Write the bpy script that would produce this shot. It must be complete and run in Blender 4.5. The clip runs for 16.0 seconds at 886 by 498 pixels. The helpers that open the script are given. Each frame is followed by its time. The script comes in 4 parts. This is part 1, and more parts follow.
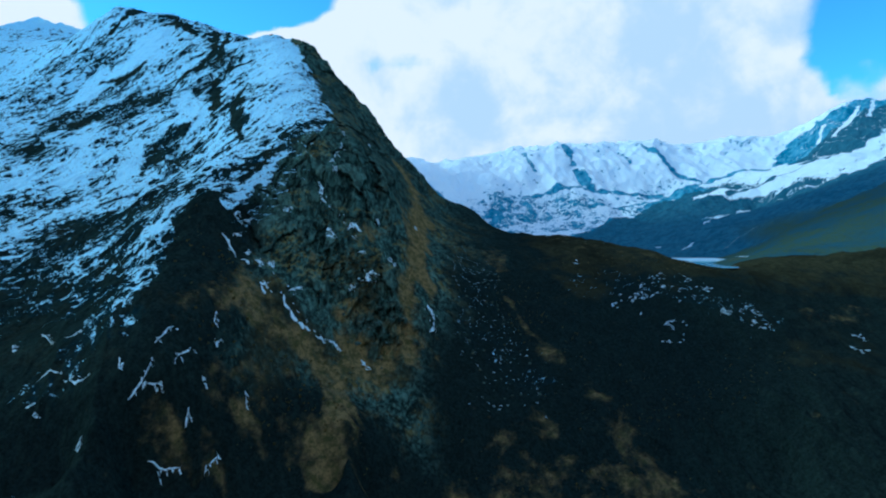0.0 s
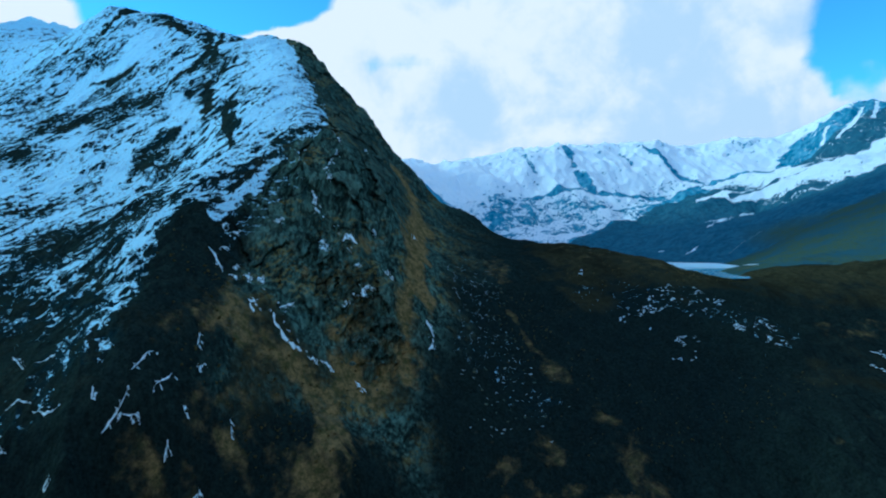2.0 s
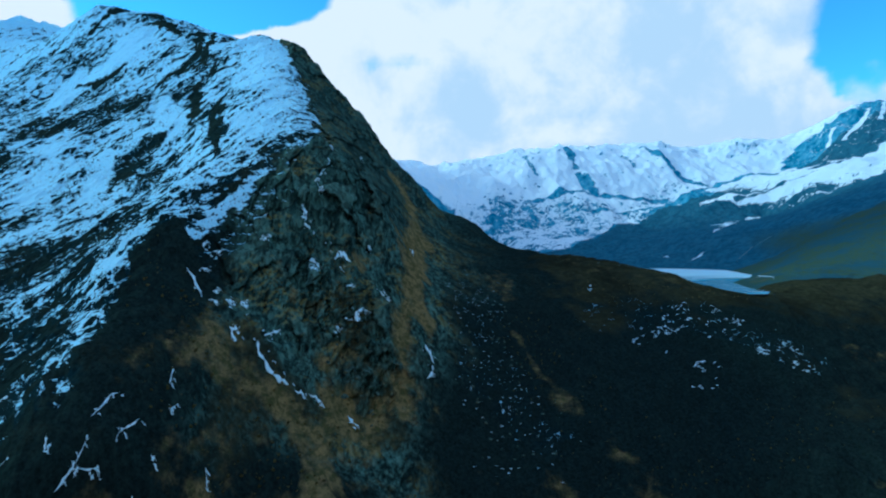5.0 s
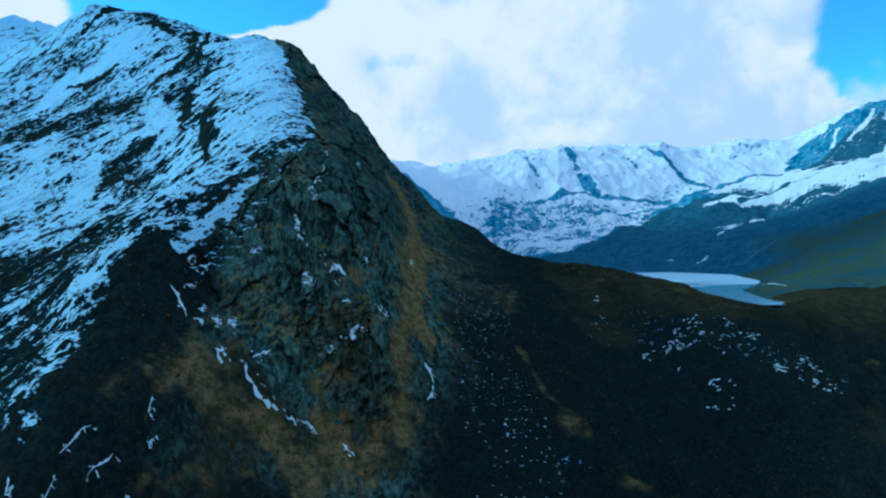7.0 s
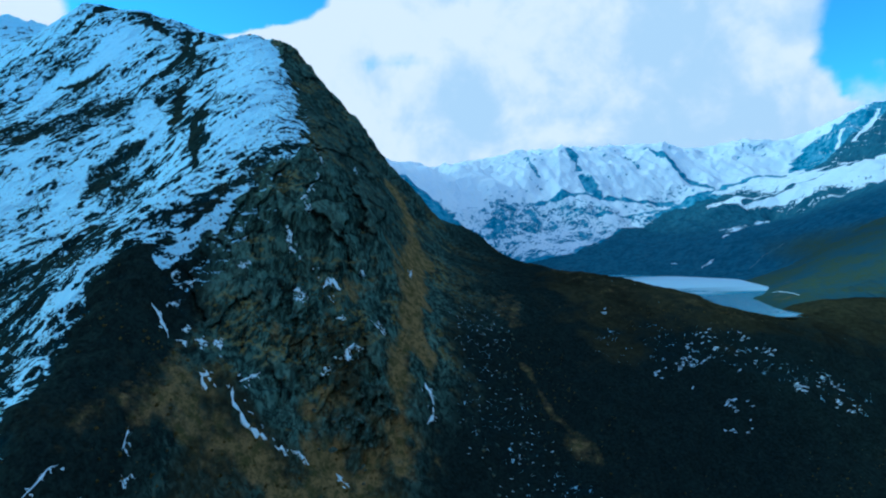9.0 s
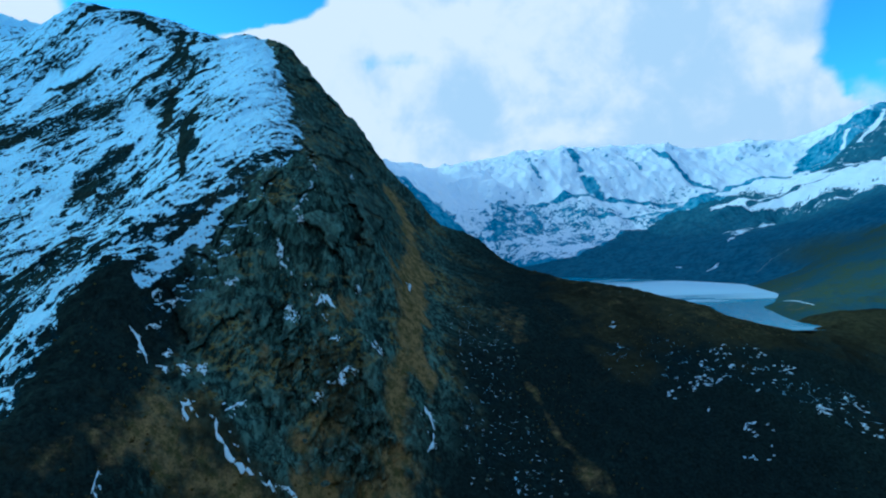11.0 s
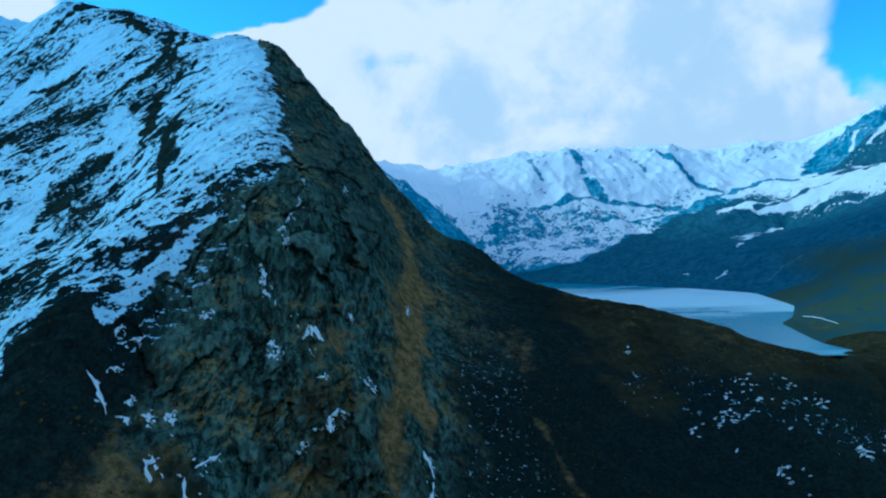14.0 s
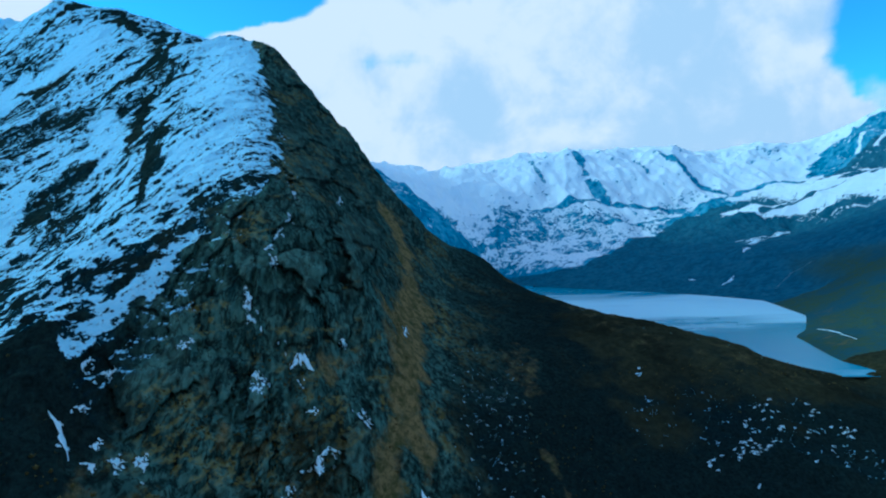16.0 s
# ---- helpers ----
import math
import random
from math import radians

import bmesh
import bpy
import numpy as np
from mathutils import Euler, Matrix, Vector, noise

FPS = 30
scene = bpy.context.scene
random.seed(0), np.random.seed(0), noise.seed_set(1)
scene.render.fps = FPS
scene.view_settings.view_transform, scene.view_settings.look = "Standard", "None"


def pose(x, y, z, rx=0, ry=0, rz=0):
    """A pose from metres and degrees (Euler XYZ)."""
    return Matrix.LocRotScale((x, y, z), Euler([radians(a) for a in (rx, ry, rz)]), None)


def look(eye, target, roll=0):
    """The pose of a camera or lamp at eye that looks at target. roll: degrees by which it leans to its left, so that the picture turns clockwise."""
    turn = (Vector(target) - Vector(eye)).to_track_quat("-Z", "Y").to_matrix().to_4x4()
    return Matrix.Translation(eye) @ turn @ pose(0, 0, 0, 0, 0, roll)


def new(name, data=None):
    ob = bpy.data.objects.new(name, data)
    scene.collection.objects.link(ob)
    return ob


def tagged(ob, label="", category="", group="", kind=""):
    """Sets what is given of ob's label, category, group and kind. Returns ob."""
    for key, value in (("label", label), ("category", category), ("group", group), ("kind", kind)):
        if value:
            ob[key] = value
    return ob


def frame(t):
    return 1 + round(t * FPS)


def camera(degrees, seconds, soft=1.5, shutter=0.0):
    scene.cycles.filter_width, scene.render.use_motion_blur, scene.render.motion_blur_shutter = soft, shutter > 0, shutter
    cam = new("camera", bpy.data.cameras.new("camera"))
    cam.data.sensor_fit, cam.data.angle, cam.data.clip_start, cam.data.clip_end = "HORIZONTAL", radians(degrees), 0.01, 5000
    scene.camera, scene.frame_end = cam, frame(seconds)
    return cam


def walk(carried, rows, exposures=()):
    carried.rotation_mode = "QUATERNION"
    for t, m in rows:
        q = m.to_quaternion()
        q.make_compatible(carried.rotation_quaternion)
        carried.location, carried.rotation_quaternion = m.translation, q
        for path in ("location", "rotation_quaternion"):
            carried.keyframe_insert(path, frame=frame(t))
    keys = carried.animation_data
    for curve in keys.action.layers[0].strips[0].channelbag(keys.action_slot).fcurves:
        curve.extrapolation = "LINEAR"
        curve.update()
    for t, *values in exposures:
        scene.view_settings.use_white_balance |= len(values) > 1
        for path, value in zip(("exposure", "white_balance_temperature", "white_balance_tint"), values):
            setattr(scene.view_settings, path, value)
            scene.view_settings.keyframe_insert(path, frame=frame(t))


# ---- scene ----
cam = camera(73.49, 16.0, soft=2.15)
PATH = [
    (0, (0.00, 0.00, 0.00), (9.37, 999.95, 3.76), -1.024),
    (1, (0.05, 14.00, 6.03), (10.08, 1013.94, 9.53), -1.004),
    (2, (0.03, 27.82, 11.84), (10.63, 1027.75, 15.02), -0.992),
    (3, (-0.04, 41.49, 17.47), (11.06, 1041.42, 20.27), -0.989),
    (4, (-0.14, 55.05, 22.94), (11.37, 1054.98, 25.32), -0.992),
    (5, (-0.26, 68.54, 28.31), (11.57, 1068.47, 30.22), -1.000),
    (6, (-0.40, 81.99, 33.61), (11.68, 1081.92, 35.00), -1.011),
    (7, (-0.53, 95.43, 38.88), (11.72, 1095.36, 39.72), -1.024),
    (8, (-0.65, 108.91, 44.15), (11.71, 1108.83, 44.42), -1.038),
    (9, (-0.74, 122.45, 49.47), (11.64, 1122.37, 49.13), -1.050),
    (10, (-0.79, 136.09, 54.88), (11.55, 1136.01, 53.91), -1.060),
    (11, (-0.79, 149.86, 60.40), (11.44, 1149.78, 58.80), -1.065),
    (12, (-0.72, 163.80, 66.09), (11.33, 1163.73, 63.85), -1.065),
    (13, (-0.57, 177.95, 71.98), (11.23, 1177.88, 69.09), -1.057),
    (14, (-0.33, 192.34, 78.11), (11.17, 1192.27, 74.57), -1.041),
    (15, (0.02, 207.00, 84.51), (11.14, 1206.93, 80.33), -1.014),
    (16, (0.49, 221.98, 91.23), (11.17, 1221.91, 86.42), -0.976),
]
walk(cam, [(t, look(eye, target, roll)) for t, eye, target, roll in PATH],
     exposures=[(0.0, 1.01, 4360, -31), (16.0, 0.87, 4060, -33)])

# ---- daylight: sky, and a sun that stands to the left ----
SUN_AZ, SUN_EL = radians(-74), radians(30)   # from +y towards +x; above the horizon
world = bpy.data.worlds.new("world")
scene.world = world
world.use_nodes = True
wn = world.node_tree.nodes
sky = wn.new("ShaderNodeTexSky")
sky.sky_type, sky.sun_disc = "NISHITA", False
sky.sun_elevation, sky.sun_rotation = SUN_EL, SUN_AZ
sky.altitude, sky.air_density, sky.dust_density, sky.ozone_density = 3500, 0.7, 0.0, 4.0
wn["Background"].inputs["Strength"].default_value = 0.18
world.node_tree.links.new(sky.outputs["Color"], wn["Background"].inputs["Color"])

sun_data = bpy.data.lights.new("sun", "SUN")
sun_data.energy, sun_data.angle, sun_data.color = 0.82, radians(6), (1.0, 0.92, 0.82)
sun = new("sun", sun_data)
sun.matrix_world = look((math.sin(SUN_AZ) * 900, math.cos(SUN_AZ) * 900, 900 * math.tan(SUN_EL)), (0, 0, 0))

# ---- materials ----
class Nodes:
    """Short hand for a material's node tree."""

    def __init__(self, name):
        self.mat = bpy.data.materials.new(name)
        self.mat.use_nodes = True
        self.tree = self.mat.node_tree
        self.bsdf = self.tree.nodes["Principled BSDF"]
        self.out = self.tree.nodes["Material Output"]

    def add(self, kind):
        return self.tree.nodes.new("ShaderNode" + kind)

    def link(self, a, b):
        self.tree.links.new(a, b)

    def put(self, socket, value):
        if isinstance(value, bpy.types.NodeSocket):
            self.link(value, socket)
        else:
            socket.default_value = value

    def math(self, op, a, b=0.0, clamp=False):
        node = self.add("Math")
        node.operation, node.use_clamp = op, clamp
        self.put(node.inputs[0], a)
        self.put(node.inputs[1], b)
        return node.outputs[0]

    def vec(self, op, a, b):
        node = self.add("VectorMath")
        node.operation = op
        self.put(node.inputs[0], a)
        if op == "SCALE":
            self.put(node.inputs["Scale"], b)
        else:
            self.put(node.inputs[1], b)
        return node.outputs["Value" if op == "DOT_PRODUCT" else "Vector"]

    def mix(self, factor, a, b):
        node = self.add("Mix")
        node.data_type = "RGBA"
        self.put(node.inputs[0], factor)
        self.put(node.inputs[6], a)
        self.put(node.inputs[7], b)
        return node.outputs[2]

    def noise(self, at, scale, detail=4.0, rough=0.55, distortion=0.0):
        node = self.add("TexNoise")
        self.put(node.inputs["Vector"], at)
        for key, value in (("Scale", scale), ("Detail", detail), ("Roughness", rough), ("Distortion", distortion)):
            node.inputs[key].default_value = value
        return node.outputs["Fac"]

    def ramp(self, value, low, high):
        node = self.add("MapRange")
        node.interpolation_type = "SMOOTHSTEP"
        self.put(node.inputs["Value"], value)
        self.put(node.inputs["From Min"], low)
        self.put(node.inputs["From Max"], high)
        return node.outputs["Result"]

    def attr(self, name):
        node = self.add("Attribute")
        node.attribute_name = name
        return node.outputs["Fac"]

    def place(self):
        return self.add("TexCoord").outputs["Object"]

    def stretched(self, at, way, factor):
        """Coordinates drawn out along a direction, so that noise runs in streaks."""
        way = Vector(way).normalized()
        dot = self.vec("DOT_PRODUCT", at, way)
        node = self.add("VectorMath")
        node.operation = "SCALE"
        node.inputs[0].default_value = way
        self.put(node.inputs["Scale"], self.math("MULTIPLY", dot, 1 - 1 / factor))
        return self.vec("SUBTRACT", at, node.outputs["Vector"])


def rgb(r, g, b):
    return (r, g, b, 1.0)


def land_material(name, rock_a, rock_b, rock_c, rock_d, shrub_b, white_a, white_b, patchy, moss_by, scree_by, cells_by, streak, streak_by, size, rock_size, bump):
    """Rock with dry grass, shrub and snow, by the cover values stored in the mesh. size: metres of a snow streak."""
    n = Nodes(name)
    at = n.place()
    geo = n.add("NewGeometry")
    up = n.add("SeparateXYZ")
    n.link(geo.outputs["Normal"], up.inputs[0])
    steep = n.ramp(up.outputs["Z"], 0.85, 0.35)
    snow, tan, green = n.attr("snow"), n.attr("tan"), n.attr("green")
    tall = n.stretched(at, (0.15, 0.1, 1.0), 2.8)
    rock_n = n.noise(tall, 1.0 / rock_size, 7, 0.55)
    fine_n = n.noise(tall, 4.0 / rock_size, 4, 0.52)
    patch_n = n.noise(at, 0.022, 5, 0.6)
    rock = n.mix(n.ramp(rock_n, 0.36, 0.64), rock_a, rock_b)
    rock = n.mix(n.math("MULTIPLY", n.ramp(fine_n, 0.48, 0.7), 0.5), rock, rock_c)
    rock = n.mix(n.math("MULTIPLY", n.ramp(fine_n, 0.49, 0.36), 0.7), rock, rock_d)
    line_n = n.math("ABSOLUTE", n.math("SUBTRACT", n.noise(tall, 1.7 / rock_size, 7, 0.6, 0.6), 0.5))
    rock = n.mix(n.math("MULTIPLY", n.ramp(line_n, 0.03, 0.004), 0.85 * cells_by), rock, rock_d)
    tone, seam_shade = n.attr("tone"), n.attr("seam_shade")
    rock = n.mix(n.math("MULTIPLY", n.ramp(tone, 0.45, 1.0), 0.3 * cells_by), rock, rock_c)
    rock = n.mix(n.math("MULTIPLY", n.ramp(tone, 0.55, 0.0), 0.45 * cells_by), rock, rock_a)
    # recessed joints and cracks darkened in colour, standing in for occlusion shade
    rock = n.mix(n.math("MULTIPLY", n.math("MULTIPLY", n.ramp(seam_shade, 0.4, 0.9), n.ramp(rock_n, 0.72, 0.46)), 0.9 * cells_by), rock, rock_d)
    grass_n = n.noise(at, 0.16, 9, 0.7)
    tuft_n = n.noise(at, 0.9, 5, 0.6)
    grass = n.mix(n.ramp(grass_n, 0.38, 0.62), rgb(0.085, 0.080, 0.028), rgb(0.265, 0.187, 0.076))
    grass = n.mix(n.math("MULTIPLY", n.ramp(tuft_n, 0.5, 0.3), 0.7), grass, rgb(0.03, 0.034, 0.012))
    shrub = n.mix(n.ramp(grass_n, 0.34, 0.68), n.mix(0.45, rock_d, shrub_b), shrub_b)
    shrub = n.mix(n.math("MULTIPLY", n.ramp(n.noise(at, 0.011, 6, 0.6), 0.42, 0.66), 0.65), shrub, rock_d)
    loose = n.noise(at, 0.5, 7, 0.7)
    # near-black stones: cloud shade over moraine and valley floor is put into this colour
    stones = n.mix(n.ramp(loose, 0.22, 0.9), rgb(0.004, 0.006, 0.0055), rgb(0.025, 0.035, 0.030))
    # bluer among snow: the blue of skylit shade mixed into the stone colour
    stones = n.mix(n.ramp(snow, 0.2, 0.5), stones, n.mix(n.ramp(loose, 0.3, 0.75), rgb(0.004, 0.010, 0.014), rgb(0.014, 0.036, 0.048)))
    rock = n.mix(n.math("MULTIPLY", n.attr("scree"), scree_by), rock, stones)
    flat = n.ramp(up.outputs["Z"], 0.42, 0.72)
    moss = n.math("MULTIPLY", n.math("MULTIPLY", flat, n.ramp(patch_n, 0.5, 0.58)), n.ramp(grass_n, 0.44, 0.54))
    rock = n.mix(n.math("MULTIPLY", n.math("MULTIPLY", moss, moss_by), n.math("SUBTRACT", 1.0, n.attr("scree"))), rock, rgb(0.33, 0.245, 0.052))
    green_f = n.math("MULTIPLY", n.ramp(n.math("ADD", green, n.math("MULTIPLY", n.math("SUBTRACT", patch_n, 0.5), patchy)), 0.3, 0.75),
                     n.math("SUBTRACT", 1.0, n.math("MULTIPLY", steep, 0.6)))
    tan_f = n.ramp(n.math("ADD", tan, n.math("MULTIPLY", n.math("SUBTRACT", n.noise(at, 0.07, 8, 0.65), 0.5), 1.8)), 0.25, 0.95)
    ground = n.mix(green_f, rock, shrub)
    ground = n.mix(tan_f, ground, grass)
    drawn = n.stretched(at, streak, streak_by)
    soft = n.stretched(at, streak, 1.0 + 0.45 * (streak_by - 1))
    big = n.noise(drawn, 1.0 / size, 6, 0.6, 0.5)
    middle = n.noise(soft, 2.3 / size, 5, 0.6, 0.5)
    speck = n.noise(soft, 6.5 / size, 4, 0.6, 0.3)
    field = n.math("ADD", n.math("MULTIPLY", big, 0.26), n.math("ADD", n.math("MULTIPLY", middle, 0.34), n.math("MULTIPLY", speck, 0.40)))
    # snow lies where the cover is high, and slips off what is steep
    level = n.math("SUBTRACT", 0.70, n.math("MULTIPLY", snow, 0.40))
    level = n.math("ADD", level, n.math("MULTIPLY", steep, 0.04))
    lie = n.ramp(n.math("SUBTRACT", field, level), -0.005, 0.007)
    white = n.mix(n.ramp(n.noise(at, 0.4, 5, 0.6), 0.3, 0.7), white_a, white_b)
    n.link(n.mix(lie, ground, white), n.bsdf.inputs["Base Color"])
    n.link(n.math("SUBTRACT", 0.92, n.math("MULTIPLY", lie, 0.25)), n.bsdf.inputs["Roughness"])
    n.bsdf.inputs["Specular IOR Level"].default_value = 0.0
    relief = n.math("ADD", n.math("MULTIPLY", rock_n, 1.0), n.math("MULTIPLY", fine_n, 0.35))
    relief = n.math("MULTIPLY", relief, n.math("SUBTRACT", 1.0, n.math("MULTIPLY", lie, 0.8)))
    relief = n.math("MULTIPLY", relief, n.math("SUBTRACT", 1.0, n.math("MULTIPLY", tan_f, 0.75)))
    relief = n.math("ADD", relief, n.math("ADD", n.math("MULTIPLY", lie, 0.25), n.math("MULTIPLY", n.math("MULTIPLY", tan_f, tuft_n), 0.35)))
    b = n.add("Bump")
    b.inputs["Strength"].default_value, b.inputs["Distance"].default_value = 0.8, bump
    n.link(relief, b.inputs["Height"])
    n.link(b.outputs["Normal"], n.bsdf.inputs["Normal"])
    return n.mat


NEAR_STREAK = (164, 144, 171)
# near snow is tinted cyan: cloud shade under blue sky put into its colour
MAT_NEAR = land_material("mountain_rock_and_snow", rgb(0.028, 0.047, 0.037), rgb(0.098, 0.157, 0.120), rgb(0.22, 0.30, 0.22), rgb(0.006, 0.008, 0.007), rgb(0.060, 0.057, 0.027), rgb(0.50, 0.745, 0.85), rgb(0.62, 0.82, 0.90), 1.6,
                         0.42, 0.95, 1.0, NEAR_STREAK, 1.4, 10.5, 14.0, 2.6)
# far range and hillside: blue aerial haze is painted into the rock colours
MAT_FAR = land_material("hazed_rock_and_snow", rgb(0.08, 0.22, 0.32), rgb(0.16, 0.35, 0.47), rgb(0.28, 0.47, 0.57), rgb(0.05, 0.15, 0.24), rgb(0.04, 0.09, 0.14), rgb(0.78, 0.85, 0.88), rgb(0.88, 0.91, 0.93), 1.6,
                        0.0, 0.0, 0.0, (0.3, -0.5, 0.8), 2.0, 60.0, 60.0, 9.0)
MAT_HILL = land_material("hazed_hillside_turf", rgb(0.05, 0.115, 0.16), rgb(0.07, 0.15, 0.20), rgb(0.10, 0.17, 0.21), rgb(0.04, 0.095, 0.135), rgb(0.080, 0.104, 0.042), rgb(0.76, 0.84, 0.87), rgb(0.86, 0.90, 0.92), 0.12,
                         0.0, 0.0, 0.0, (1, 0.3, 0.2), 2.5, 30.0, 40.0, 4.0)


def water_material():
    n = Nodes("lake_water")
    at = n.place()
    ripple = n.noise(n.stretched(at, (1, 0.2, 0), 3.0), 0.35, 4, 0.6)
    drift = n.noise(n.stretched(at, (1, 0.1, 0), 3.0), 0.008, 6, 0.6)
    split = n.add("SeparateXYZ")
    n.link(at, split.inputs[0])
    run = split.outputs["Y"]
    # bright band across mid-lake: sky sheen painted into the water's colour
    sheen_band = n.math("MULTIPLY", n.ramp(run, 960.0, 1230.0), n.ramp(run, 1750.0, 1400.0))
    pale = n.ramp(n.math("ADD", drift, n.math("MULTIPLY", n.math("SUBTRACT", sheen_band, 0.5), 0.42)), 0.36, 0.74)
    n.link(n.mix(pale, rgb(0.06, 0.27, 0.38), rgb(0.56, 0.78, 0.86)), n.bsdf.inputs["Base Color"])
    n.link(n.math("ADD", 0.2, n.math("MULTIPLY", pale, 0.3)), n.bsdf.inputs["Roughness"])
    n.bsdf.inputs["IOR"].default_value = 1.33
    b = n.add("Bump")
    b.inputs["Strength"].default_value, b.inputs["Distance"].default_value = 0.5, 0.25
    n.link(ripple, b.inputs["Height"])
    n.link(b.outputs["Normal"], n.bsdf.inputs["Normal"])
    return n.mat


def cloud_material():
    n = Nodes("cloud")
    at = n.place()
    cover, shade = n.attr("cover"), n.attr("shade")
    puff = n.noise(at, 0.0019, 7, 0.52, 0.5)
    wisp = n.noise(at, 0.0085, 6, 0.6)
    lump = n.math("ADD", n.math("MULTIPLY", n.math("SUBTRACT", puff, 0.5), 1.1), n.math("MULTIPLY", n.math("SUBTRACT", wisp, 0.5), 0.3))
    dense = n.ramp(n.math("ADD", cover, lump), 0.15, 0.95)
    glow = n.mix(n.ramp(n.math("ADD", shade, n.math("MULTIPLY", lump, 2.2)), 0.0, 0.85), rgb(0.66, 0.57, 0.68), rgb(1.0, 0.715, 0.735))
    emit = n.add("Emission")
    n.link(glow, emit.inputs["Color"])
    emit.inputs["Strength"].default_value = 0.565
    clear = n.add("BsdfTransparent")
    join = n.add("MixShader")
    n.link(dense, join.inputs[0])
    n.link(clear.outputs[0], join.inputs[1])
    n.link(emit.outputs[0], join.inputs[2])
    n.link(join.outputs[0], n.out.inputs["Surface"])
    n.tree.nodes.remove(n.bsdf)
    return n.mat


MAT_WATER, MAT_CLOUD = water_material(), cloud_material()

# ---- land: lines placed to fit the camera's view, in metres ----
LAKE_Z = -27.0

